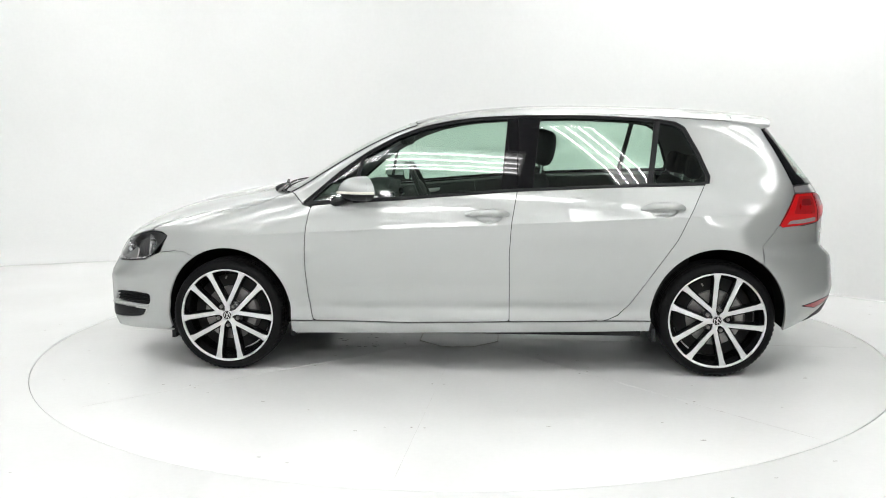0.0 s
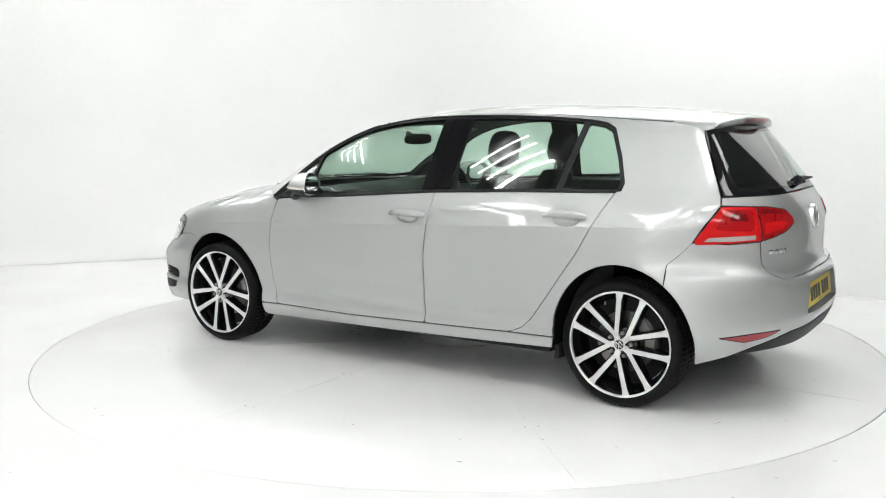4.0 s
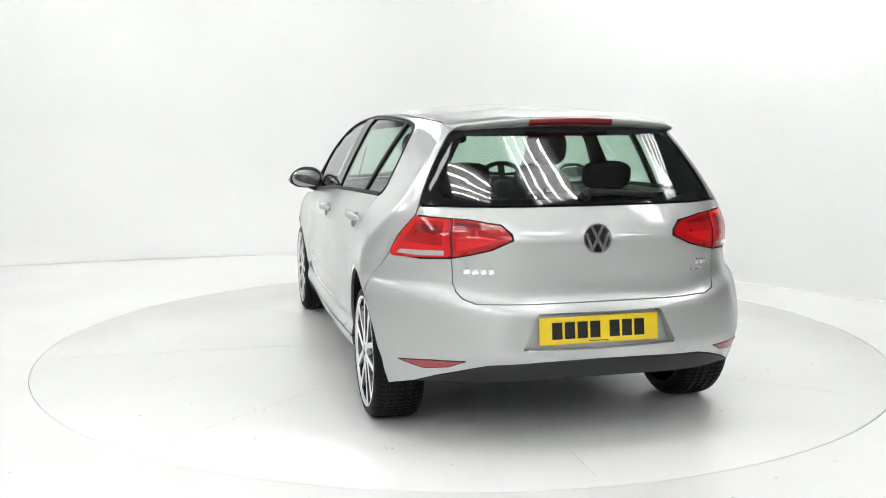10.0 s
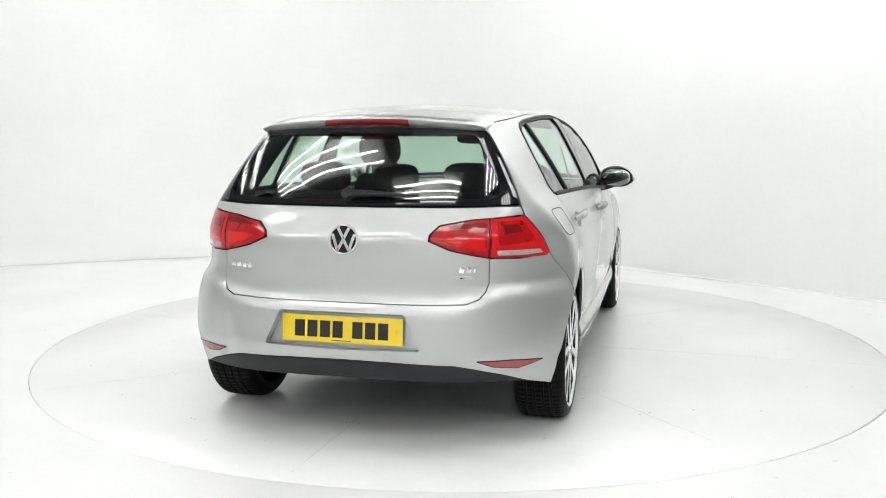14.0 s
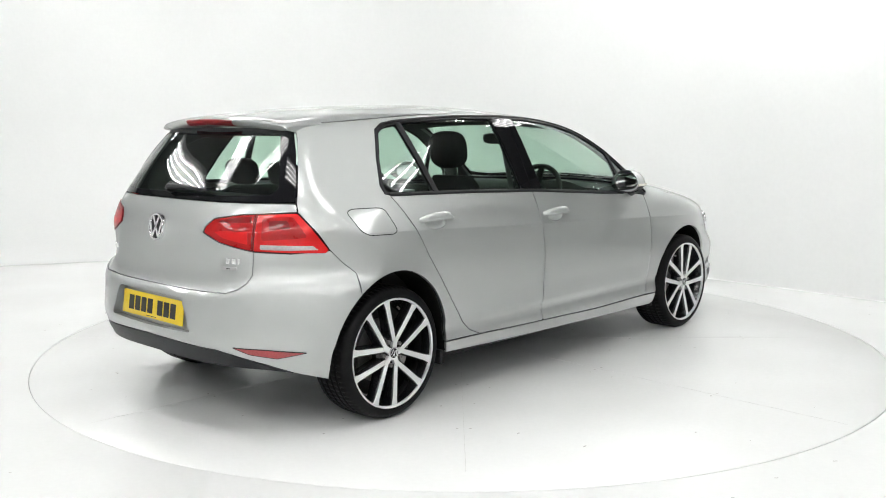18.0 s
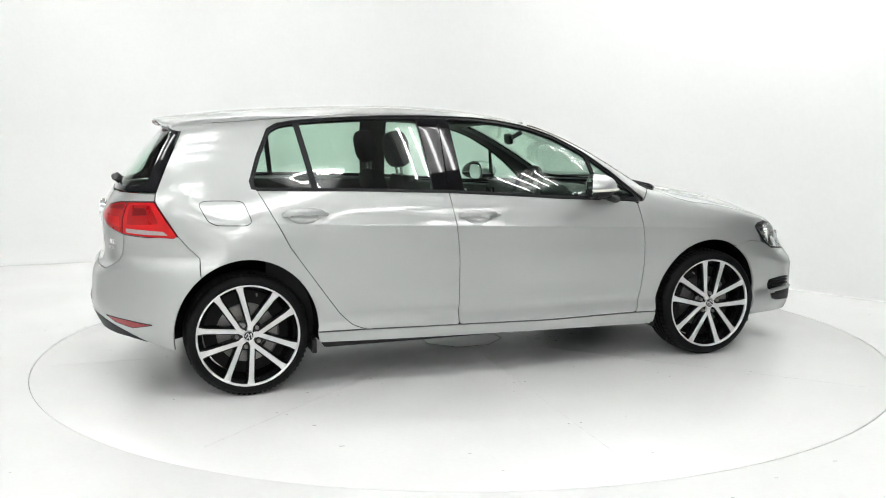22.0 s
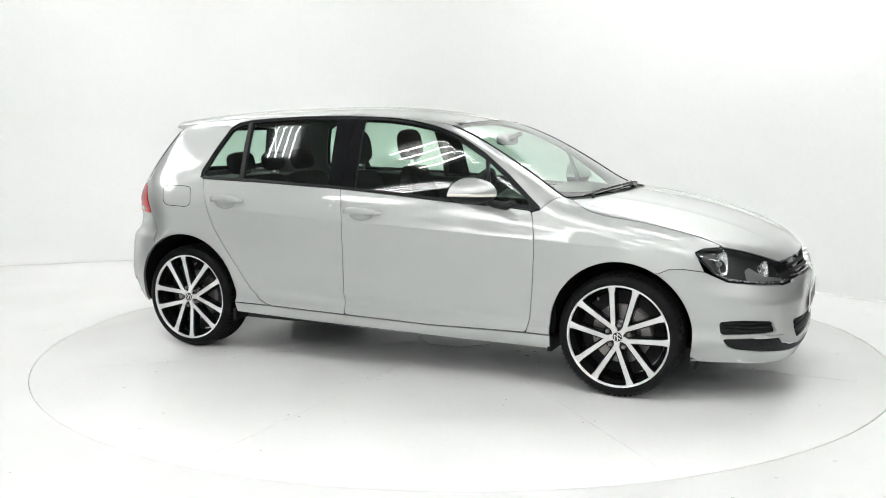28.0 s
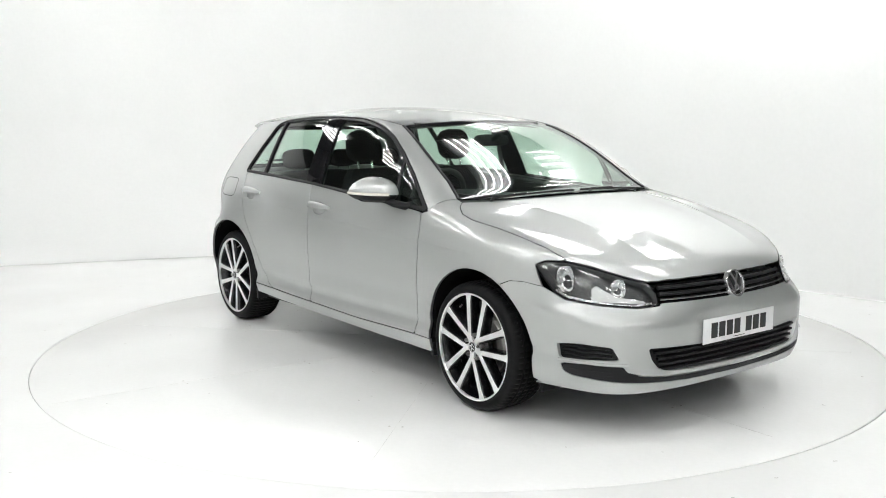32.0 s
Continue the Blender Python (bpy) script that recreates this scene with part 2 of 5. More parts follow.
def panel(name, outline, wrap, mat, parent=None, lift=0.0, gap=0.0017, fold=0.014, step=0.03, holes=(), mirror=False, label="", hole_fold=None, creases=()):
    """A sheet cut to the outline, lying on the body's form, its edges folded inwards."""
    loops = [loop_points(outline, min(step, 0.025))] + [loop_points(h, min(step, 0.02)) for h in holes]
    loops = [l if area_of(l) > 0 else l[::-1] for l in loops]
    loops = [shrunk(l, gap if i == 0 else -gap) for i, l in enumerate(loops)]
    lo, hi = loops[0].min(0), loops[0].max(0)
    nx, ny = (np.maximum(np.ceil((hi - lo) / step), 1)).astype(int)
    gx, gy = np.meshgrid(np.linspace(lo[0], hi[0], nx + 1), np.linspace(lo[1], hi[1], ny + 1))
    g = np.stack([gx.ravel(), gy.ravel()], 1)
    ok = within(g, loops[0])
    for l in loops[1:]:
        ok &= ~within(g, l)
    rim = np.concatenate(loops)
    g = g[ok]
    if len(g):
        near = np.array([np.min(np.hypot(*(rim - q).T)) for q in g])
        g = g[near > 0.35 * step]
    verts, edges, at = [], [], 0
    for l in loops:
        n = len(l)
        edges += [(at + i, at + (i + 1) % n) for i in range(n)]
        verts += [Vector(q) for q in l]
        at += n
    lines = [np.array(l, float) for l in creases]
    if wrap == "side" and not lines:
        # the fold along the flank
        cx = np.arange(-1.62, 1.42, 0.02)
        q = reach(np.stack([cx, 0 * cx, 0.806 - 0.045 * cx], 1), np.tile([0.0, 1.0, 0.0], (len(cx), 1)))
        lines = [np.stack([q[:, 0], 0.85 * np.arctan2(q[:, 2] - AXIS_Z, q[:, 1])], 1)]
    for cl in lines:
        near = np.array([np.min(np.hypot(*(rim - k).T)) for k in cl])
        cin = within(cl, loops[0]) & (near > 0.003)
        if len(g) and cin.any():
            g = g[np.array([np.min(np.hypot(*(cl[cin] - k).T)) for k in g]) > 0.006]
        for i in range(len(cl)):
            if cin[i]:
                if i and cin[i - 1]:
                    edges.append((at - 1, at))
                verts.append(Vector(cl[i]))
                at += 1
    verts += [Vector(q) for q in g]
    vs, es, fs, ov, oe, of = delaunay_2d_cdt(verts, edges, [], 0, 1e-6)
    uv = np.array([tuple(v) for v in vs])
    tri = np.array([f for f in fs if len(f) == 3])
    mid = uv[tri].mean(1)
    ok = within(mid, loops[0])
    for l in loops[1:]:
        ok &= ~within(mid, l)
    tri = tri[ok]
    p = spread(uv, wrap)
    nor = slope(p)
    p = p + lift * nor
    a, b, c = p[tri[:, 0]], p[tri[:, 1]], p[tri[:, 2]]
    flip = (np.cross(b - a, c - a) * nor[tri[:, 0]]).sum(1) < 0
    tri[flip] = tri[flip][:, ::-1]
    faces = [tuple(t) for t in tri]
    base = p - lift * nor
    heart = base[tri].mean(1)
    bent = slope((base[tri] * 0.88 + heart[:, None] * 0.12).reshape(-1, 3)).reshape(-1, 3, 3)
    corner = list(bent)
    pts = [p]
    count = len(p)
    if fold:
        for li, l in enumerate(loops):
            lp = spread(l, wrap)
            ln = slope(lp)
            lp = lp + lift * ln
            depth = fold if li == 0 or hole_fold is None else hole_fold
            pts += [lp, lp - ln * depth]
            n = len(l)
            for i in range(n):
                j = (i + 1) % n
                quad = (count + i, count + n + i, count + n + j, count + j)
                fn = np.cross(lp[j] - lp[i], ln[i])
                fn = fn / (np.linalg.norm(fn) + 1e-9) * (1 if li == 0 else -1)
                if np.dot(np.cross(-ln[i], lp[j] - lp[i]), fn) < 0:
                    quad = quad[::-1]
                faces.append(quad)
                corner.append([fn * 0.85 + ln[i] * 0.5] * 4)
            count += 2 * n
    co = np.concatenate(pts)
    if mirror:
        co = co * [1, -1, 1]
        faces = [f[::-1] for f in faces]
        corner = [np.array(k)[::-1] * [1, -1, 1] for k in corner]
    me = bpy.data.meshes.new(name)
    me.from_pydata(co.tolist(), [], [tuple(int(i) for i in f) for f in faces])
    me.shade_smooth()
    me.normals_split_custom_set([tuple(v) for k in corner for v in k])
    me.materials.append(mat)
    ob = new(name, me)
    ob.parent = parent
    if label:
        tagged(ob, label)
    return ob


def on_form(u, v, wrap, lift=0.0):
    """A place on the form and the outward direction there."""
    p = spread([(u, v)], wrap)
    n = slope(p)
    return Vector(p[0] + lift * n[0]), Vector(n[0])


def strip_on_form(name, line, wrap, width, height, mat, parent, lift=0.0, label="", mirror=False, closed=False):
    """A raised bead that follows a line on the form."""
    l = loop_points(line, 0.03) if closed else np.array(line, float)
    if not closed:
        d = []
        for a, b in zip(l[:-1], l[1:]):
            n = max(1, int(math.ceil(np.linalg.norm(b - a) / 0.03)))
            d += [a + (b - a) * j / n for j in range(n)]
        l = np.array(d + [l[-1]])
    p = spread(l, wrap)
    n = slope(p)
    p = p + n * lift
    if closed:
        t = np.roll(p, -1, 0) - np.roll(p, 1, 0)
    else:
        t = np.gradient(p, axis=0)
    s = np.cross(t, n)
    s /= np.linalg.norm(s, axis=1, keepdims=True)
    if mirror:
        p, n, s = p * [1, -1, 1], n * [1, -1, 1], s * [1, -1, 1]
    bm = bmesh.new()
    shape = [(-0.5, -1), (-0.5, 0.6), (-0.3, 1), (0.3, 1), (0.5, 0.6), (0.5, -1)]
    vs = add_grid(bm, [[tuple(p[i] + s[i] * width * a + n[i] * height * b) for a, b in shape] for i in range(len(p))], close_u=closed, close_v=True)
    if not closed:
        cap(bm, vs[0])
        cap(bm, vs[-1][::-1])
    return part(name, bm, mat, parent, label)

# ---- the car body's form: a smooth solid, x to the front, y to the left, z up, metres ----
def curve(knots, soft=0.0):
    """A smooth monotone curve through (place, value) pairs."""
    k = np.array(knots, float)
    k = k[np.argsort(k[:, 0])]
    xs, ys = k[:, 0], k[:, 1]
    h = np.diff(xs)
    s = np.diff(ys) / h
    m = np.zeros(len(xs))
    m[0], m[-1] = s[0], s[-1]
    same = s[:-1] * s[1:] > 0
    w1, w2 = 2 * h[1:] + h[:-1], h[1:] + 2 * h[:-1]
    with np.errstate(divide="ignore", invalid="ignore"):
        m[1:-1] = np.where(same, (w1 + w2) / (w1 / s[:-1] + w2 / s[1:]), 0)

    def value(v):
        v = np.asarray(v, float)
        i = np.clip(np.searchsorted(xs, v) - 1, 0, len(h) - 1)
        t = (v - xs[i]) / h[i]
        c = np.clip(t, 0, 1)
        y = ((1 + 2 * c) * (1 - c) ** 2 * ys[i] + c * (1 - c) ** 2 * h[i] * m[i]
             + c * c * (3 - 2 * c) * ys[i + 1] + c * c * (c - 1) * h[i] * m[i + 1])
        return y + np.where(t < 0, t * h[i] * m[i], 0) + np.where(t > 1, (t - 1) * h[i] * m[i + 1], 0)
    if not soft:
        return value
    gx = np.linspace(xs[0] - 0.4, xs[-1] + 0.4, 3000)
    d = gx[1] - gx[0]
    k = np.arange(-int(3 * soft / d), int(3 * soft / d) + 1) * d
    w = np.exp(-0.5 * (k / soft) ** 2)
    gy = np.convolve(value(np.linspace(gx[0] + k[0], gx[-1] + k[-1], len(gx) + len(k) - 1)), w / w.sum(), "valid")
    return lambda v: np.interp(v, gx, gy)


def ease(v):
    v = np.clip(v, 0, 1)
    return v * v * (3 - 2 * v)


def bend(v):
    """Zero, then rising ever more steeply to a straight slope."""
    v = np.maximum(v, 0)
    return v * v / (v + 0.15)


TOP = curve([(2.3, 0.50), (2.19, 0.615), (2.12, 0.675), (2.03, 0.736), (1.93, 0.789), (1.77, 0.852), (1.58, 0.906), (1.40, 0.943), (1.19, 0.977), (1.06, 0.996),
             (1.0, 1.025), (0.85, 1.117), (0.67, 1.222), (0.5, 1.304), (0.34, 1.362), (0.15, 1.403), (-0.03, 1.427), (-0.2, 1.440), (-0.375, 1.448),
             (-0.55, 1.449), (-0.9, 1.441), (-1.22, 1.428), (-1.55, 1.399), (-1.8, 1.372)], 0.03)
REAR = curve([(1.5, -1.50), (1.32, -1.665), (1.15, -1.815), (1.0, -1.932), (0.96, -1.956), (0.895, -1.987), (0.88, -1.992), (0.80, -1.993), (0.705, -1.991), (0.69, -1.993), (0.636, -2.005), (0.615, -2.040),
              (0.59, -2.054), (0.5, -2.064), (0.435, -2.070), (0.42, -2.068), (0.34, -2.036), (0.25, -1.99), (0.1, -1.94)], 0.012)
NOSE = curve([(0.1, 2.05), (0.2, 2.128), (0.25, 2.149), (0.32, 2.155), (0.40, 2.156), (0.5, 2.158), (0.56, 2.156), (0.576, 2.150), (0.62, 2.133), (0.70, 2.10), (0.8, 2.05), (1.0, 1.95)], 0.012)
FLANK = [(0.1, 0.80), (0.2, 0.842), (0.235, 0.862), (0.27, 0.871), (0.30, 0.875), (0.325, 0.871), (0.348, 0.863), (0.368, 0.862), (0.402, 0.871), (0.43, 0.8735), (0.48, 0.877), (0.58, 0.885), (0.70, 0.887),
              (0.77, 0.881), (0.84, 0.868), (0.93, 0.846), (1.0, 0.823), (1.1, 0.779), (1.2, 0.731), (1.3, 0.680), (1.4, 0.622), (1.5, 0.56)]
SIDE_LOW, SIDE_HIGH = curve(FLANK, 0.009), curve(FLANK, 0.07)
PLAN = curve([(2.2, -0.22), (1.9, -0.115), (1.67, -0.060), (1.45, -0.020), (1.2, -0.008), (0.83, -0.008), (0.3, 0.0), (-0.4, 0.0), (-0.8, -0.010), (-1.13, -0.028),
              (-1.35, -0.036), (-1.64, -0.055), (-1.85, -0.090), (-2.1, -0.17)], 0.13)
CROWN = curve([(2.1, 0.16), (1.42, 0.11), (1.1, 0.06), (0.8, 0.07), (0.5, 0.09), (0.2, 0.12), (-0.1, 0.16), (-1.2, 0.17), (-1.8, 0.15)], 0.13)
UPPER = curve([(2.0, -0.12), (1.2, -0.08), (0.9, -0.035), (0.4, 0.0), (0.0, 0.0), (-0.5, -0.005), (-0.9, -0.025), (-1.27, -0.06), (-1.7, -0.085), (-2.0, -0.10)], 0.13)


def SIDE(z):
    w = ease((z - 0.50) / 0.22)
    return SIDE_LOW(z) * (1 - w) + SIDE_HIGH(z) * w


def smax(a, b, k):
    h = np.clip(0.5 + 0.5 * (a - b) / k, 0, 1)
    return b + (a - b) * h + k * h * (1 - h)


def form(x, y, z):
    """Below zero inside the body."""
    y = np.abs(y)
    lift = bend(z - 0.80) * 3.05
    low = ease((z - 0.15) / 0.25) * ease((1.12 - z) / 0.62)
    haunch = 0.062 * np.exp(-((x + 1.48) / 0.34) ** 2) + 0.022 * np.exp(-((x - 1.36) / 0.34) ** 2)
    rise = 0.045 * np.clip(x, -1.5, 1.5) * ease((z - 0.42) / 0.25) * ease((1.08 - z) / 0.22)
    fold = np.maximum(0, 1 - np.abs(z + rise - 0.806) / 0.055) ** 2 * ease((1.45 - x) / 0.3) * ease((x + 1.65) / 0.3)
    skirt = np.where(z > 0.402, np.maximum(0, 1 - (z - 0.402) / 0.09), np.maximum(0, 1 - (0.402 - z) / 0.03)) * ease((0.86 - x) / 0.25) * ease((x + 0.90) / 0.25)
    side = y - SIDE(z + rise) - PLAN(x) - UPPER(x) * lift - haunch * low - 0.0032 * fold - 0.0055 * skirt
    bow = ease((x + 0.3) / 1.0) * ease((1.6 - x) / 0.5)
    top = (z - TOP(x + 0.13 * bow * y * y) + CROWN(x) * y * y) * (0.9 - 0.1 * ease((x - 1.6) / 0.4))
    swell = np.maximum(0, 1 - np.abs(y - 0.47 + 0.13 * (x - 1.3)) / 0.13) ** 2 * ease((x - 1.1) / 0.25) * ease((2.05 - x) / 0.25)
    top = top - 0.0060 * swell
    front = x - NOSE(z) + (0.10 + 0.17 * ease((z - 0.48) / 0.12)) * y ** 2 + 0.81 * y ** 6
    mix = ease((z - 0.48) / 0.30)
    shelf = z - 0.055 * ease((y - 0.38) / 0.30) * ease((0.90 - z) / 0.16) * ease((z - 0.46) / 0.16)
    rear = (REAR(shelf) - x + mix * 0.91 * y ** 4 + (1 - mix) * 0.65 * y ** 3.5) * (1 - 0.2 * ease((z - 0.9) / 0.1))
    f = smax(side, top, 0.09 - 0.045 * ease((z - 1.0) / 0.2))
    f = smax(f, front, 0.07)
    return smax(f, rear, 0.05)

# ---- the studio ----
def spline(pts, n=8):
    p = [np.array(q, float) for q in pts]
    p = [2 * p[0] - p[1]] + p + [2 * p[-1] - p[-2]]
    out = []
    for a, b, c, d in zip(p, p[1:], p[2:], p[3:]):
        for t in np.linspace(0, 1, n, endpoint=False):
            out.append(0.5 * (2 * b + (c - a) * t + (2 * a - 5 * b + 4 * c - d) * t * t + (3 * b - a - 3 * c + d) * t ** 3))
    return out + [p[-2]]


DISC = 2.500


def build_studio():
    bm = bmesh.new()
    rows = []
    for k in range(160):
        a = 2 * math.pi * k / 160
        rows.append([(r * math.cos(a) + 0.003, r * math.sin(a) - 0.0015, z) for r, z in ((DISC + 0.005, -0.05), (DISC + 0.005, -0.002), (DISC + 0.0065, 0.0), (3.2, 0), (4.5, 0), (7, 0), (13, 0))])
    add_grid(bm, rows, close_u=True)
    floor = tagged(part("floor", bm, FLOOR), "white painted studio floor with a round gap for the turntable", "floor", kind="structure")
    bm = bmesh.new()
    rows = [[(r * math.cos(2 * math.pi * k / 96), r * math.sin(2 * math.pi * k / 96), -0.05) for r in (0.02, 2.7)] for k in range(96)]
    add_grid(bm, rows, close_u=True)
    part("pit_floor", bm, GAP, floor)

    # the cove: plan line (x, y, radius of the bend to the floor)
    plan = spline([(3.62, 0.76, 0.02), (3.2, 1.18, 0.02), (2.13, 2.25, 0.02), (1.05, 3.25, 0.10), (-0.6, 4.25, 0.6), (-2.6, 4.75, 1.2),
                   (-4.6, 4.45, 1.5), (-6.2, 3.9, 1.5), (-7.6, 3.3, 1.5)], 8)
    plan = np.array(plan)
    along = np.gradient(plan[:, :2], axis=0)
    inn = np.stack([-along[:, 1], along[:, 0]], 1)
    inn /= np.linalg.norm(inn, axis=1, keepdims=True)
    if (inn[0] * -plan[0, :2]).sum() < 0:
        inn = -inn
    bm = bmesh.new()
    rows = []
    for (x, y, r), n in zip(plan, inn):
        row = [(x - n[0] * 0.12, y - n[1] * 0.12, 3.5), (x, y, 3.5), (x, y, 2.4), (x, y, 1.6)]
        for k in range(9):
            a = radians(90 * k / 8)
            d = r * (1 - math.cos(a))
            row.append((x + n[0] * d, y + n[1] * d, 0.003 + r * (1 - math.sin(a))))
        rows.append(row)
    add_grid(bm, rows)
    tagged(part("wall_cove", bm, WALL), "white seamless cove wall that curves round the turntable", "wall", kind="structure")

    # added walls out of view; dark and pale stretches shape the light on the car
    bm = box(-8.2, 2.2, -9.7, -9.5, 0, 4.6)
    tagged(part("wall_hall", bm, UNSEEN_PALE), "unseen pale wall behind the camera, added to bounce light", "wall", kind="structure")
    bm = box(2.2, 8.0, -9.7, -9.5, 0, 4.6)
    tagged(part("wall_hall_corner", bm, UNSEEN_DARK), "unseen dark grey wall behind the camera, added to darken paint reflections", "wall", kind="structure")
    for x, y0, y1, nm, mat in ((8.0, -9.7, 6.3, "wall_hall_east", UNSEEN_DARK),
                                (-8.2, 0.3, 6.3, "wall_hall_west", UNSEEN_DARK), (-8.2, -9.5, 0.3, "wall_hall_west_front", UNSEEN_PALE)):
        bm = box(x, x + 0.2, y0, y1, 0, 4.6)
        tagged(part(nm, bm, mat), "unseen dark grey side wall, added to darken paint reflections" if mat is UNSEEN_DARK else "unseen pale grey side wall, added to bounce light", "wall", kind="structure")
    bm = box(-8.2, 8.2, 6.3, 6.5, 0, 4.6)
    tagged(part("wall_hall_north", bm, UNSEEN_PALE), "plain grey end wall of the hall", "wall", kind="structure")
    bm = box(-8.2, 8.2, -9.7, 6.5, 4.6, 4.7)
    tagged(part("ceiling", bm, CEILING), "grey hall ceiling", "ceiling", kind="structure")

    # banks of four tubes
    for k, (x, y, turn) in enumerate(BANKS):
        bank = tagged(new("tube_light"), "white ceiling light with four glowing tubes, rear ones added as fill", "light fixture", "ceiling tube lights")
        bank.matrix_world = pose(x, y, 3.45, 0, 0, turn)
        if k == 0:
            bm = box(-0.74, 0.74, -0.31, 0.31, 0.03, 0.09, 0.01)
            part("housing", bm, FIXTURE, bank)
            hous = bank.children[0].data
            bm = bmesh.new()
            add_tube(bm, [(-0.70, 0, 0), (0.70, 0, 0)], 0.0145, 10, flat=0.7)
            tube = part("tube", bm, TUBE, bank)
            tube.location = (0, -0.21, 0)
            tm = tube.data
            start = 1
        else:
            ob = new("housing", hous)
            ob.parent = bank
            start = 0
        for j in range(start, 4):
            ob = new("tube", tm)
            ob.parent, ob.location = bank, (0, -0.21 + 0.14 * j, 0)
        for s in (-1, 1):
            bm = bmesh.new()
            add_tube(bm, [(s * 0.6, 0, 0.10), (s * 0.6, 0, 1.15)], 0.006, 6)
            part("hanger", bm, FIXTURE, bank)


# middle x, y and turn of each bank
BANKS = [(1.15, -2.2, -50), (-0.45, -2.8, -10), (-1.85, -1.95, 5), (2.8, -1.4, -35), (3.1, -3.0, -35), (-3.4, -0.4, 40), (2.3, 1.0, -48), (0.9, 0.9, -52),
         # (-4.7, 0.7) is an unseen bank added to brighten the left wall
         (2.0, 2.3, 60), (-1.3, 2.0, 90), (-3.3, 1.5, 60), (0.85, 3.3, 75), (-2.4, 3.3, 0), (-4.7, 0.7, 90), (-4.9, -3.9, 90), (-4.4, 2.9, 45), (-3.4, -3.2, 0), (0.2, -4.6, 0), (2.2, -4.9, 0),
         # from y = -6.6 back: unseen banks added as fill for the floor and flanks
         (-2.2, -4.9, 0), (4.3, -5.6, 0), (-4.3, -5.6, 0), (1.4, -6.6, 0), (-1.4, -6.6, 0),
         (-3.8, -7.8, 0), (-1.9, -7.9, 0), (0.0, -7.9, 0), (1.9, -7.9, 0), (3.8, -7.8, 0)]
build_studio()


def build_turntable():
    table = tagged(new("turntable"), "white painted round turntable set flush in the floor", "turntable")
    bm = bmesh.new()
    n = 160
    prof = ((0.0001, 0.0), (0.27, 0.0), (0.8, 0.0), (1.6, 0.0), (DISC - 0.004, 0.0), (DISC, -0.002), (DISC, -0.045), (0.0001, -0.045))
    rows = [[(r * math.cos(2 * math.pi * k / n), r * math.sin(2 * math.pi * k / n), z) for r, z in prof] for k in range(n)]
    add_grid(bm, rows, close_u=True)
    bmesh.ops.remove_doubles(bm, verts=bm.verts, dist=0.0005)
    part("deck", bm, FLOOR, table)
    # the hub cover in the middle
    bm = bmesh.new()
    rows = [[(r * math.cos(2 * math.pi * (k + 0.5) / 8), r * math.sin(2 * math.pi * (k + 0.5) / 8), z) for r, z in ((0.265, 0.0), (0.265, 0.004), (0.259, 0.004), (0.259, 0.0))] for k in range(8)]
    add_grid(bm, rows, close_u=True)
    part("hub_cover", bm, SCUFF, table, "thin octagonal joint of the hub cover")
    # joints between the deck plates, long faint lines
    rng = random.Random(4)
    for ang in (42.5, 87.5, 132.5, 177.5, 222.5, 267.5, 312.5, 357.5):
        bm = bmesh.new()
        a = radians(ang)
        c, s = math.cos(a), math.sin(a)
        r0, r1 = 0.30, rng.uniform(2.3, 2.46)
        rows = []
        for k in range(25):
            r = r0 + (r1 - r0) * k / 24
            w = 0.0010 * rng.uniform(0.5, 1.2)
            o = rng.uniform(-0.0008, 0.0008)
            rows.append([(c * r - s * (o + d), s * r + c * (o + d), z) for d, z in ((-w, 0.0), (-w, 0.0006), (w, 0.0006), (w, 0.0))])
        add_grid(bm, rows)
        part("plate_joint", bm, JOINT, table)
        bm = bmesh.new()
        for r in (1.07, 1.78):
            for d in (-0.030, 0.030):
                add_plate(bm, [(c * r - s * d + 0.006 * math.cos(k), s * r + c * d + 0.006 * math.sin(k)) for k in np.linspace(0, 5.24, 6)], 0.0006, pose(0, 0, 0.0002))
        part("joint_screws", bm, SCUFF, table, "small dark screw heads beside the joint")
    bm = bmesh.new()
    for _ in range(70):
        a, r = rng.uniform(0, 6.28), 2.4 * math.sqrt(rng.random())
        sz = rng.uniform(0.003, 0.010)
        q = [(r * math.cos(a) + sz * rng.uniform(0.5, 1.6) * math.cos(t * 1.05), r * math.sin(a) + 0.5 * sz * rng.uniform(0.5, 1.2) * math.sin(t * 1.05)) for t in range(6)]
        add_plate(bm, q, 0.0006, pose(0, 0, 0.0002))
    tagged(part("scuff_marks", bm, SCUFF, table, "small grey scuffs and chips"), kind="stuff")
    bm = bmesh.new()
    for _ in range(26):
        a, r = rng.uniform(-0.5, 0.5), rng.uniform(0.35, 0.75)
        sz = rng.uniform(0.003, 0.012)
        q = [(r * math.cos(a) + sz * rng.uniform(0.4, 2.0) * math.cos(t * 1.05), r * math.sin(a) + 0.6 * sz * rng.uniform(0.5, 1.2) * math.sin(t * 1.05)) for t in range(6)]
        add_plate(bm, q, 0.0007, pose(0, 0, 0.0002))
    tagged(part("dirt_crumbs", bm, MARK, table, "dark crumbs of dirt under the car"), kind="stuff")
    bm = bmesh.new()
    for _ in range(90):
        a, r = rng.uniform(0, 6.28), rng.uniform(2.55, 4.2)
        sz = rng.uniform(0.003, 0.012)
        q = [(r * math.cos(a) + sz * rng.uniform(0.5, 1.6) * math.cos(t * 1.05), r * math.sin(a) + 0.5 * sz * rng.uniform(0.5, 1.2) * math.sin(t * 1.05)) for t in range(6)]
        add_plate(bm, q, 0.0006, pose(0, 0, 0.0002))
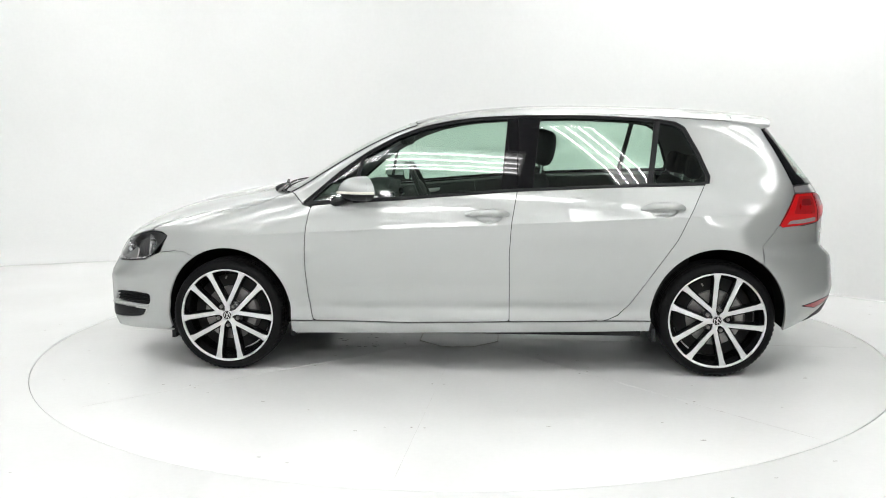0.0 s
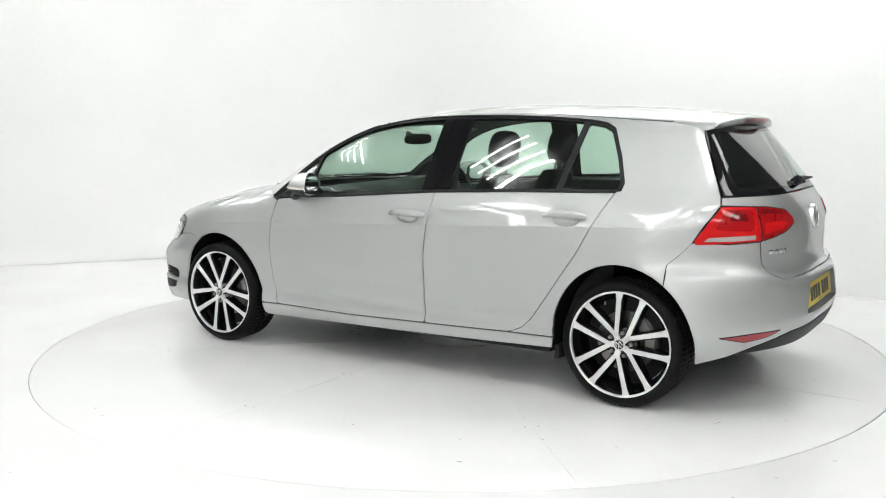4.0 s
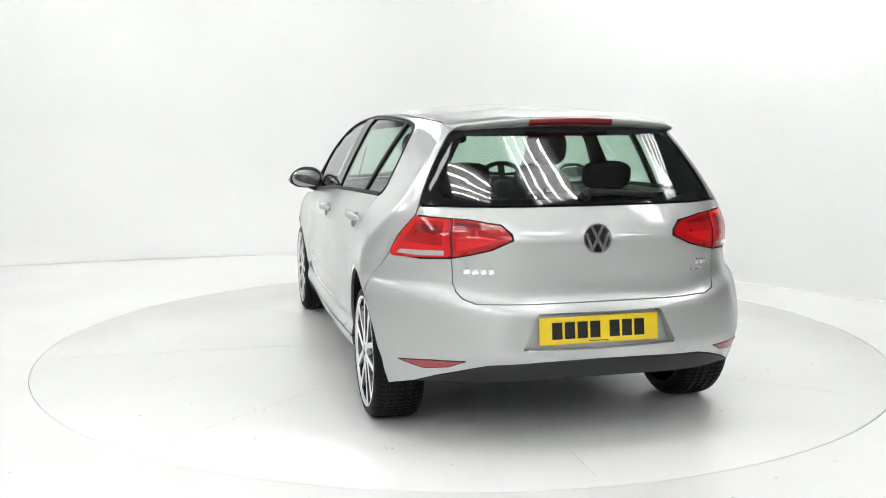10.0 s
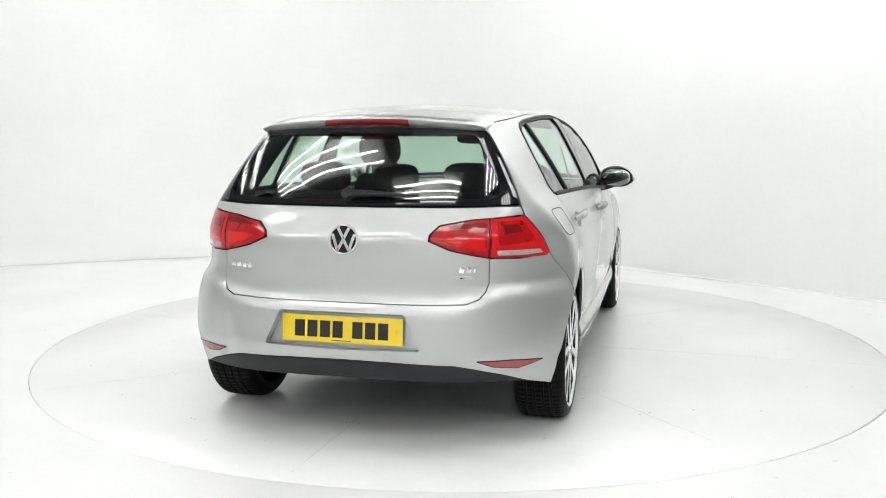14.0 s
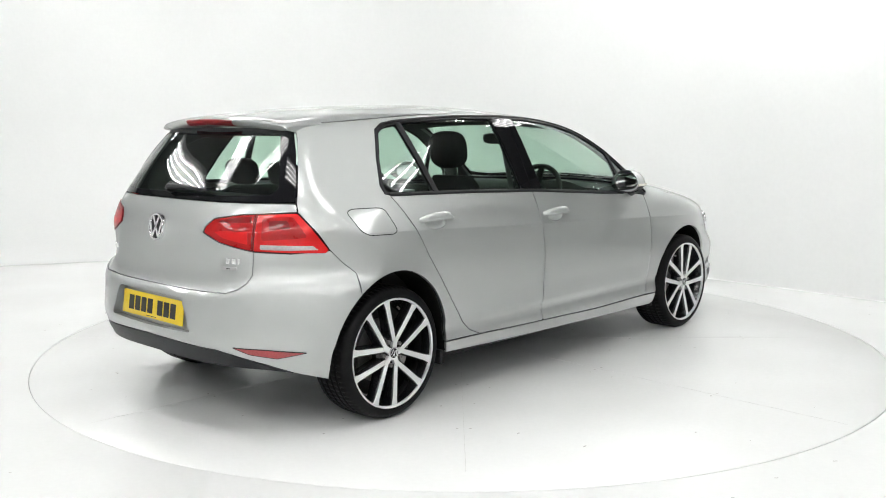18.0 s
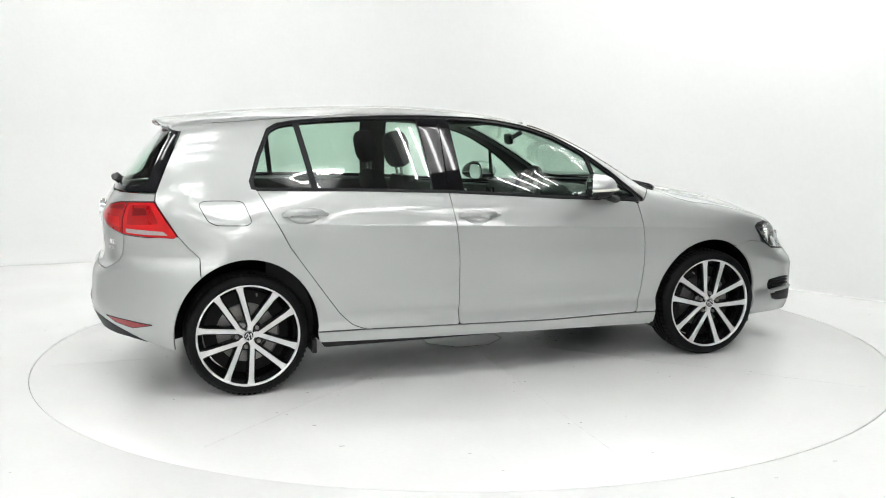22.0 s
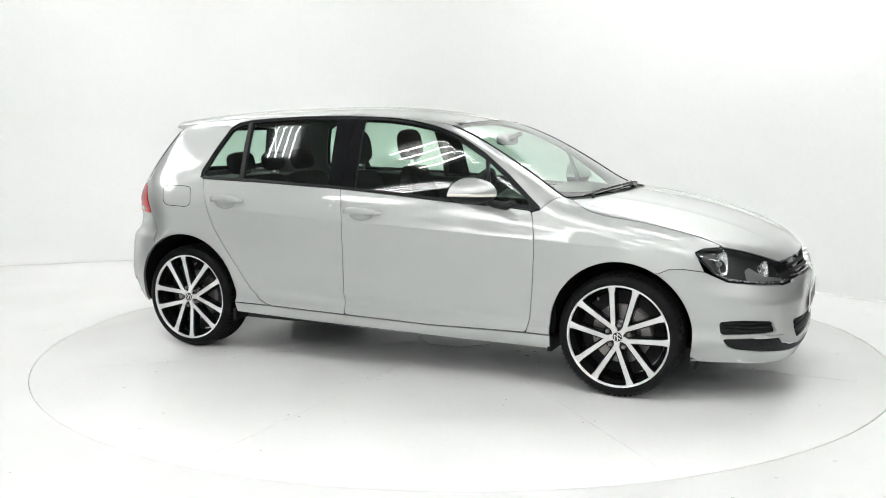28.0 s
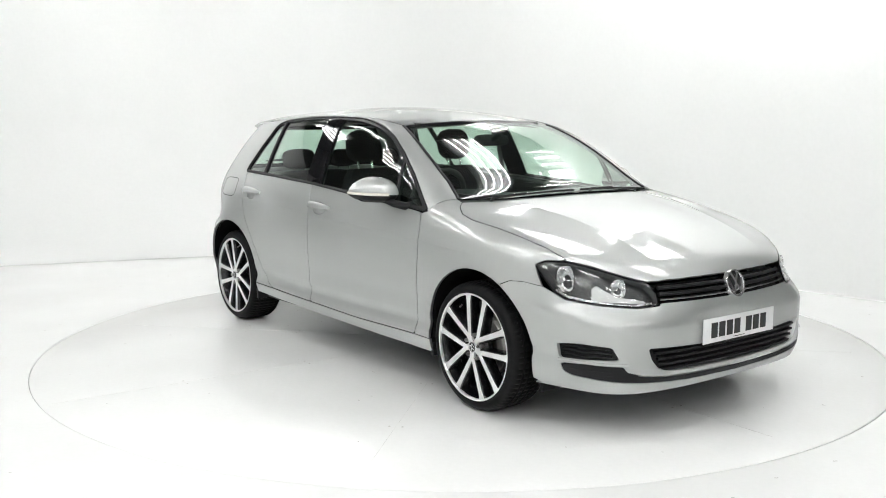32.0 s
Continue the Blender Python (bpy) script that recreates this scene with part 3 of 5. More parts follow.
    tagged(part("floor_scuffs", bm, SCUFF), "small grey scuffs on the white floor", "scuffs", kind="stuff")
    return table


TURNTABLE = build_turntable()

# ---- the car: a five-door hatchback ----
OFF_X, OFF_Y = -0.0962, -0.0133
HUB_X, HUB_Z, HUB_Y = 1.3195, 0.307, 0.782

SEAM_A = [(0.842, 0.285), (0.856, 0.34), (0.869, 0.43), (0.880, 0.556), (0.883, 0.68), (0.877, 0.787), (0.867, 0.845), (0.853, 0.906)]
SEAM_B = [(-0.222, 0.292), (-0.222, 0.45), (-0.221, 0.66), (-0.232, 0.82), (-0.262, 0.995)]
SEAM_C = [(-0.69, 0.302), (-0.745, 0.308), (-0.800, 0.332), (-0.855, 0.385), (-0.905, 0.455), (-1.003, 0.595), (-1.102, 0.738), (-1.185, 0.90), (-1.250, 1.024)]
BELT_F = [(0.853, 0.908), (0.62, 0.930), (0.388, 0.944), (0.086, 0.968), (-0.262, 0.993)]
BELT_R = [(-0.262, 0.993), (-0.513, 1.003), (-0.96, 1.017), (-1.250, 1.024)]
DLO_TOP = [(0.892, 0.922), (0.797, 1.003), (0.700, 1.085), (0.552, 1.190), (0.398, 1.273), (0.245, 1.327), (0.09, 1.358), (-0.053, 1.375), (-0.22, 1.382), (-0.53, 1.385),
           (-0.835, 1.374), (-1.03, 1.360), (-1.115, 1.346)]
DLO_REAR = [(-1.163, 1.319), (-1.229, 1.187), (-1.276, 1.064), (-1.268, 1.027)]
HOOD_LINE = [(1.030, 0.705), (1.075, 0.755), (1.135, 0.787), (1.22, 0.797), (1.40, 0.780), (1.55, 0.765), (1.68, 0.745), (1.778, 0.724)]
HOOD_NOSE = [(43.2, 0.757), (40.0, 0.746), (36.9, 0.733), (33.8, 0.716), (30.8, 0.699), (27.6, 0.682), (25.2, 0.671), (22, 0.671), (16, 0.672), (10, 0.673), (5, 0.674), (0, 0.674)]
HOOD_BACK = [(1.205, 0.0), (1.190, 0.25), (1.145, 0.45), (1.085, 0.60), (1.030, 0.705)]
GLASS_BASE = [(1.155, 0.0), (1.140, 0.28), (1.09, 0.47), (1.035, 0.60), (0.985, 0.695)]
GLASS_EDGE = [(0.985, 0.695), (0.85, 0.655), (0.70, 0.636), (0.55, 0.610), (0.42, 0.580), (0.300, 0.548)]
GLASS_TOP = [(0.300, 0.548), (0.335, 0.30), (0.350, 0.0)]
ROOF_LINE = [(0.300, 0.548), (0.15, 0.560), (0.0, 0.566), (-0.5, 0.566), (-1.0, 0.545), (-1.25, 0.525), (-1.43, 0.507)]
REAR_EDGE = [(-1.575, 1.335), (-1.600, 1.280), (-1.641, 1.199), (-1.690, 1.095), (-1.726, 1.010), (-1.732, 0.972)]
LAMP_BACK = [(-1.732, 0.972), (-1.700, 0.915), (-1.657, 0.845), (-1.634, 0.806)]
BUMPER_R = [(-1.634, 0.806), (-1.588, 0.752), (-1.540, 0.705)]
BUMPER_F = [(1.715, 0.642), (1.62, 0.655), (1.555, 0.652), (1.505, 0.630)]


def arch(cx, rx, rz, a0, a1, n=22):
    return [(cx + rx * math.cos(radians(a0 + (a1 - a0) * k / n)), 0.315 + rz * math.sin(radians(a0 + (a1 - a0) * k / n))) for k in range(n + 1)]


ARCH_F = (1.318, 0.350, 0.363)
ARCH_R = (-1.322, 0.354, 0.376)


def build_car():
    car = tagged(new("hatchback_car"), "silver five-door hatchback car standing on the turntable", "car")
    build_middle(car)
    build_front(car)
    build_rear(car)
    for m in (False, True):
        build_side(car, m)
        build_lamps(car, m)
        build_mirror(car, m)
    build_cabin(car)
    build_underside(car)
    build_wheels(car)
    build_badges(car)
    return car


def spoiler_tip(y):
    return -1.702 + 0.065 * (abs(y) / 0.5) ** 2.2


def build_middle(car):
    hood = both_sides(from_top(HOOD_BACK + HOOD_LINE[1:]) + end_to_side(HOOD_NOSE), "side")
    ridge = from_top([(x, 0.47 - 0.13 * (x - 1.3)) for x in np.arange(1.10, 2.05, 0.02)])
    panel("bonnet", hood, "side", PAINT, car, step=0.024, creases=[ridge, [(u, 0.85 * math.pi - v) for u, v in ridge]])
    screen = both_sides(from_top(GLASS_BASE + GLASS_EDGE[1:] + GLASS_TOP[1:]), "side")
    inner = both_sides(from_top([(1.105, 0.0), (1.09, 0.28), (1.035, 0.47), (0.985, 0.59), (0.945, 0.662), (0.85, 0.642), (0.70, 0.622), (0.55, 0.596), (0.42, 0.565), (0.335, 0.530), (0.375, 0.30), (0.390, 0.0)]), "side")
    ws = panel("windscreen", inner, "side", GLASS, car, gap=0.0, fold=0.0, step=0.05, label="green-tinted windscreen glass")
    panel("screen_edge", screen, "side", FRIT, car, lift=-0.001, gap=0.001, fold=0.006, holes=[inner], step=0.04, label="black printed edge of the windscreen")
    cowl = both_sides(from_top([(1.195, 0.0), (1.180, 0.25), (1.135, 0.45), (1.075, 0.60), (1.022, 0.700), (0.985, 0.690), (1.035, 0.595), (1.09, 0.465), (1.140, 0.278), (1.155, 0.0)]), "side")
    panel("cowl", cowl, "side", TRIM, car, lift=-0.018, gap=0.0, fold=0.01, step=0.03, label="black plastic cowl below the windscreen")
    roof = both_sides(from_top([(0.345, 0.0), (0.330, 0.30), (0.298, 0.540)] + [(x, y - 0.002) for x, y in ROOF_LINE[1:]] + [(-1.438, 0.38), (-1.444, 0.25), (-1.447, 0.12), (-1.448, 0.0)]), "side")
    panel("roof", roof, "side", PAINT, car, step=0.045)
    for m in (False, True):
        strip_on_form("screen_trim", from_top(GLASS_EDGE), "side", 0.016, 0.005, TRIM, ws, lift=0.0, mirror=m, label="black rubber trim beside the windscreen")
    # roof seams beside the roof skin
    for m in (False, True):
        strip_on_form("roof_seam", from_top([(x, y - 0.003) for x, y in ROOF_LINE]), "side", 0.005, 0.001, TRIM, car, lift=-0.007, mirror=m, label="narrow black roof joint strip")
    # the roof spoiler over the rear window
    rows = []
    ys = np.sin(np.linspace(-1, 1, 41) * math.pi / 2) * 0.512
    for y in ys:
        crown = float(CROWN(-1.5)) * y * y
        tip = spoiler_tip(y)
        sag = float(TOP(-1.449)) - crown - float(reach(np.array([[-1.449, y, 0.9]]), np.array([[0.0, 0.0, 1.0]]))[0, 2])
        row = []
        for k in range(9):
            start = -1.4485 + 0.018 * (y / 0.507) ** 2
            x = start + (tip - start) * k / 8
            z = float(TOP(x)) - crown - sag * (1 - 0.35 * k / 8) - (0.005 if k == 8 else 0)
            row.append((x, y, z))
        zt = row[-1][2]
        thick = 1 - 0.55 * float(ease((abs(y) - 0.44) / 0.07))
        row.append((tip - 0.003, y, zt - 0.007 * thick))
        row.append((tip + 0.004, y, zt - 0.020 * thick))
        row.append((tip + 0.026, y, zt - 0.034 * thick))
        row.append((tip + 0.060, y, zt - 0.046 * thick))
        row.append((tip + 0.11, y, zt - 0.050 * thick))
        rows.append(row)
    bm = bmesh.new()
    vs = add_grid(bm, rows)
    cap(bm, vs[0])
    cap(bm, vs[-1][::-1])
    spoiler = part("roof_spoiler", bm, PAINT, car)
    bm = bmesh.new()
    rows = []
    for y in np.linspace(-0.19, 0.19, 15):
        crown = float(CROWN(-1.5)) * y * y
        tip = spoiler_tip(y)
        zt = float(TOP(tip)) - crown - 0.006
        rows.append([(tip - 0.0045, y, zt - 0.006), (tip - 0.0075, y, zt - 0.010), (tip - 0.005, y, zt - 0.022), (tip + 0.012, y, zt - 0.034), (tip + 0.03, y, zt - 0.03)])
    add_grid(bm, rows)
    part("brake_light", bm, RED_DARK, spoiler, "red high brake light strip")
    # wipers
    for y0, y1 in ((-0.60, -0.02), (0.03, 0.60)):
        bm = bmesh.new()
        pts = []
        for k in range(13):
            y = y0 + (y1 - y0) * k / 12
            q = from_top([(1.128 - 0.12 * abs(y) ** 1.6 - 0.012, y)])[0]
            p, n = on_form(q[0], q[1], "side", 0.008)
            pts.append(p)
        add_tube(bm, pts, 0.0055, 8)
        q = from_top([(1.165 - 0.14 * abs(y0) ** 1.6, y0 + 0.02)])[0]
        p, n = on_form(q[0], q[1], "side", 0.004)
        add_tube(bm, [p, p + Vector((-0.01, 0.02, 0.014)), (pts[5] + pts[6]) / 2 + n * 0.006], [0.009, 0.008, 0.005], 8)
        part("wiper", bm, TRIM, car, "black windscreen wiper")


def build_side(car, m):
    fender = (from_side(SEAM_A[:-1] + [(0.856, 0.900), (0.897, 0.912)]) + from_top([(0.985, 0.700)] + HOOD_LINE)
              + from_side([(1.760, 0.756), (1.703, 0.753), (1.668, 0.735)] + [(1.690, 0.69)] + BUMPER_F + arch(*ARCH_F, 62, 180) + [(0.968, 0.282), (0.850, 0.284)]))
    panel("front_wing", fender, "side", PAINT, car, mirror=m)
    door = panel("front_door", rounded(from_side(SEAM_A) + from_side(BELT_F[1:-1]) + from_side(SEAM_B[::-1]) + from_side([(0.3, 0.280)]), 0.02), "side", PAINT, car, mirror=m, holes=[cup_line(-0.112, 0.866)], hole_fold=0.003)
    add_handle(door, -0.112, 0.866, m)
    add_cup(door, -0.112, 0.866, m)
    rear = panel("rear_door", rounded(from_side(SEAM_B) + from_side(BELT_R[1:-1]) + from_side(SEAM_C[::-1]), 0.012), "side", PAINT, car, mirror=m, holes=[cup_line(-1.030, 0.898)], hole_fold=0.003)
    add_handle(rear, -1.030, 0.898, m)
    add_cup(rear, -1.030, 0.898, m)
    top = from_top([(0.985, 0.700)] + GLASS_EDGE[1:] + ROOF_LINE[1:])
    quarter = (top + from_side(REAR_EDGE + LAMP_BACK[1:] + BUMPER_R[1:] + arch(*ARCH_R, 128, 3) + [(-0.975, 0.303)] + SEAM_C + DLO_REAR[::-1] + DLO_TOP[::-1] + [(0.897, 0.914)]))
    body = panel("body_side", quarter, "side", PAINT, car, mirror=m)
    sill = from_side([(0.970, 0.279), (0.85, 0.281), (0.3, 0.277), (-0.222, 0.289), (-0.70, 0.299), (-0.975, 0.300), (-0.965, 0.245), (-0.5, 0.235), (0.3, 0.218), (0.965, 0.205)])
    panel("sill", sill, "side", PAINT, car, mirror=m)
    # window surround, glass and pillars
    lower = [(-0.96, 1.018), (-0.513, 1.004), (-0.262, 0.994), (0.086, 0.969), (0.388, 0.945), (0.62, 0.931), (0.86, 0.910)]
    ring_o = from_side(DLO_TOP + DLO_REAR + lower)
    seg = [(0.565, 1.165), (0.395, 1.260), (0.243, 1.314), (0.09, 1.345), (-0.055, 1.362), (-0.205, 1.369), (-0.172, 0.998), (0.086, 0.981), (0.388, 0.957), (0.615, 0.945)]
    fg = rounded(from_side(seg), 0.012)
    rg = rounded(from_side([(-0.385, 1.371), (-0.54, 1.373), (-0.83, 1.362), (-1.000, 1.350), (-0.945, 1.029), (-0.513, 1.015), (-0.345, 1.007)]), 0.012)
    qg = rounded(from_side([(-1.030, 1.345), (-1.103, 1.332), (-1.152, 1.305), (-1.213, 1.184), (-1.257, 1.067), (-1.251, 1.036), (-0.975, 1.031)]), 0.012)
    tg = rounded(from_side([(0.590, 1.148), (0.695, 1.070), (0.790, 0.987), (0.845, 0.934), (0.640, 0.946)]), 0.012)
    panel("window_surround", ring_o, "side", TRIM, car, lift=-0.002, gap=0.0015, fold=0.02, holes=[fg, rg, qg, tg], hole_fold=0.012, step=0.04, mirror=m, label="satin black window surround and door frames")
    cover = from_side([(-0.208, 1.368), (-0.262, 1.371), (-0.382, 1.370), (-0.342, 1.006), (-0.262, 1.002), (-0.175, 0.997)])
    panel("pillar_cover", cover, "side", GLOSS_BLACK, car, lift=0.0005, gap=0.001, fold=0.004, step=0.03, mirror=m, label="gloss black cover on the door pillar")
    panel("pillar_lining", ring_o, "side", DASH, car, lift=-0.022, gap=0.003, fold=0.0, holes=[fg, rg, qg, tg], step=0.05, mirror=m, label="dark lining of the door frames")
    panel("inner_lining", quarter, "side", GREY_TRIM, car, lift=-0.026, gap=0.004, fold=0.0, step=0.05, mirror=m, label="grey lining of the roof pillars")
    panel("front_window", fg, "side", GLASS, door, lift=-0.007, gap=-0.002, fold=0.0, step=0.06, mirror=m, label="green-tinted door glass")
    panel("rear_window", rg, "side", GLASS, rear, lift=-0.007, gap=-0.002, fold=0.0, step=0.06, mirror=m, label="green-tinted door glass")
    panel("quarter_window", qg, "side", GLASS, body, lift=-0.007, gap=-0.002, fold=0.0, step=0.06, mirror=m, label="small green-tinted quarter glass")
    panel("corner_window", tg, "side", GLASS, door, lift=-0.007, gap=-0.002, fold=0.0, step=0.06, mirror=m, label="small green-tinted corner pane by the mirror")
    strip_on_form("window_seal", from_side(BELT_F[1:] + BELT_R[1:]), "side", 0.016, 0.005, TRIM, car, lift=0.002, mirror=m, label="black rubber seal along the window sill")
    strip_on_form("window_gasket", from_side(DLO_TOP + DLO_REAR), "side", 0.012, 0.004, TRIM, body, lift=0.0, mirror=m)
    strip_on_form("pillar_joint", from_side([(-0.262, 1.0), (-0.264, 1.37)]), "side", 0.006, 0.002, LINER, car, lift=-0.001, mirror=m)
    strip_on_form("glass_divider", from_side([(-0.958, 1.02), (-1.018, 1.35)]), "side", 0.030, 0.004, TRIM, rear, lift=-0.001, mirror=m, label="matt black bar between the rear panes")
    # dark inner skin behind the gaps
    inner = from_side([(0.99, 0.28), (0.99, 0.90), (0.5, 0.94), (-0.2, 0.985), (-1.05, 1.01), (-1.25, 1.0), (-1.0, 0.66), (-0.955, 0.30)])
    panel("inner_skin", inner, "side", LINER, car, lift=-0.030, gap=0.0, fold=0.0, step=0.06, mirror=m, label="dark inner door skin")
    # arch liner
    for cx, rx, rz in (ARCH_F, ARCH_R):
        bm = bmesh.new()
        s = -1 if m else 1
        rows = []
        for a in np.linspace(-9, 189, 40):
            c, z = cx + (rx + 0.006) * math.cos(radians(a)), 0.315 + (rz + 0.006) * math.sin(radians(a))
            q = reach(np.array([[c, 0.0, max(z, 0.2)]]), np.array([[0.0, 1.0, 0.0]]))[0]
            rows.append([(c, s * (q[1] - 0.006), z), (c, s * 0.60, z), (cx + 0.05 * math.cos(radians(a)), s * 0.54, 0.33 + 0.05 * math.sin(radians(a)))])
        add_grid(bm, rows)
        part("arch_liner", bm, LINER, car, "black felt wheel arch liner")
    if m:
        flap = rounded(from_side([(-1.285, 0.872), (-1.318, 0.965), (-1.350, 0.973), (-1.505, 0.976), (-1.535, 0.962), (-1.495, 0.880), (-1.455, 0.860), (-1.310, 0.855)]), 0.02)
        strip_on_form("fuel_flap", flap, "side", 0.0035, 0.0006, LINER, body, lift=0.0002, mirror=m, closed=True, label="thin joint of the fuel filler flap")


def cup_line(x, z, k=1.0):
    return from_side([(x + k * 0.070 * math.cos(a), z - 0.010 + k * 0.033 * math.sin(a)) for a in [2 * math.pi * i / 28 for i in range(28)]])


def add_cup(door, x, z, m):
    bm = bmesh.new()
    rows = []
    for k in (1.03, 0.97, 0.85, 0.65, 0.4, 0.02):
        p = spread(cup_line(x, z, k), "side")
        p = p - slope(p) * (0.026 * max(0.0, 1 - k * k) ** 0.6 + 0.0025)
        if m:
            p = p * [1, -1, 1]
        rows.append([tuple(q) for q in p])
    add_grid(bm, rows, close_v=True)
    part("handle_cup", bm, PAINT, door, "hollow behind the door handle")


def add_handle(door, x, z, m):
    """The handle's rear end lies at x - 0.10."""
    s = -1 if m else 1
    q = from_side([(x, z)])[0]
    p, n = on_form(q[0], q[1], "side", 0.0)
    if m:
        p.y, n.y = -p.y, -n.y
    bm = bmesh.new()
    pts, rad = [], []
    for k in range(13):
        t = -1 + 2 * k / 12
        pts.append(p + Vector((0.105 * t, 0, 0.006 * (1 - t * t))) + n * (0.036 * (1 - abs(t) ** 4) + 0.005))
        rad.append(0.0115 * (1 - 0.45 * abs(t) ** 4))
    add_tube(bm, pts, rad, 14, flat=1.65)
    handle = part("door_handle", bm, PAINT, door)
    bm = bmesh.new()
    add_tube(bm, [p + Vector((0.096, 0, 0.001)) + n * 0.012, p + Vector((0.122, 0, 0)) + n * 0.004], [0.0125, 0.010], 10)
    part("handle_cap", bm, PAINT, door)


def build_mirror(car, m):
    s = -1 if m else 1
    mirror = new("door_mirror")
    mirror.parent = car
    tagged(mirror, "door mirror with a silver cap and black foot")
    # cap above, dark shell below, both cut by the glass
    def shell(up, low, grow):
        bm = bmesh.new()
        rows = []
        for i in range(19):
            a = math.pi * i / 18
            row = []
            for j in range(11):
                b = (math.pi / 2) * j / 10
                out = -math.cos(a)
                yy = 0.112 * math.copysign(abs(out) ** 0.85, out) * math.cos(b) ** 0.8
                xx = (0.150 + grow) * abs(math.sin(a)) ** 0.85 * math.cos(b) ** 0.75
                tall = up * (1 - 0.30 * max(0, yy / 0.112) ** 1.5) * math.sin(b) ** 0.9
                x = 0.545 + xx - 0.45 * max(0, yy) - 0.10 * (yy + 0.1)
                row.append((x, s * (0.912 + yy), 0.984 + (tall if not low else -tall) + 0.03 * yy))
            rows.append(row)
        add_grid(bm, rows)
        bmesh.ops.remove_doubles(bm, verts=bm.verts, dist=0.0006)
        return bm
    part("cap", shell(0.088, False, 0.0), PAINT, mirror)
    part("lower_shell", shell(0.046, True, -0.012), TRIM, mirror, "black lower mirror shell")
    bm = bmesh.new()
    line = []
    for k in range(15):
        a = math.pi * (0.5 + k / 14 * 0.5)
        out = -math.cos(a)
        yy = 0.114 * math.copysign(abs(out) ** 0.85, out)
        line.append((0.548 + 0.152 * abs(math.sin(a)) ** 0.85 - 0.45 * max(0, yy) - 0.10 * (yy + 0.1), s * (0.912 + yy), 0.986 + 0.03 * yy))
    add_tube(bm, line, 0.0055, 8, flat=1.3)
    part("indicator", bm, AMBER, mirror, "clear indicator strip along the mirror")
    bm = bmesh.new()
    add_tube(bm, [(0.730, s * 0.775, 0.930), (0.715, s * 0.830, 0.925), (0.665, s * 0.865, 0.938), (0.635, s * 0.890, 0.955)], [0.034, 0.028, 0.027, 0.026], 12, flat=0.75)
    part("foot", bm, TRIM, mirror, "black plastic mirror foot")
    tilt = pose(0.536, s * 0.912, 0.998, 0, 0, s * 10)
    part("glass_rim", blob(0.008, 0.100, 0.060, 2.7, m=tilt), TRIM, mirror)
    part("mirror_glass", blob(0.004, 0.092, 0.053, 2.7, m=tilt @ pose(-0.009, 0, 0)), MIRROR, mirror, "silvered mirror glass")


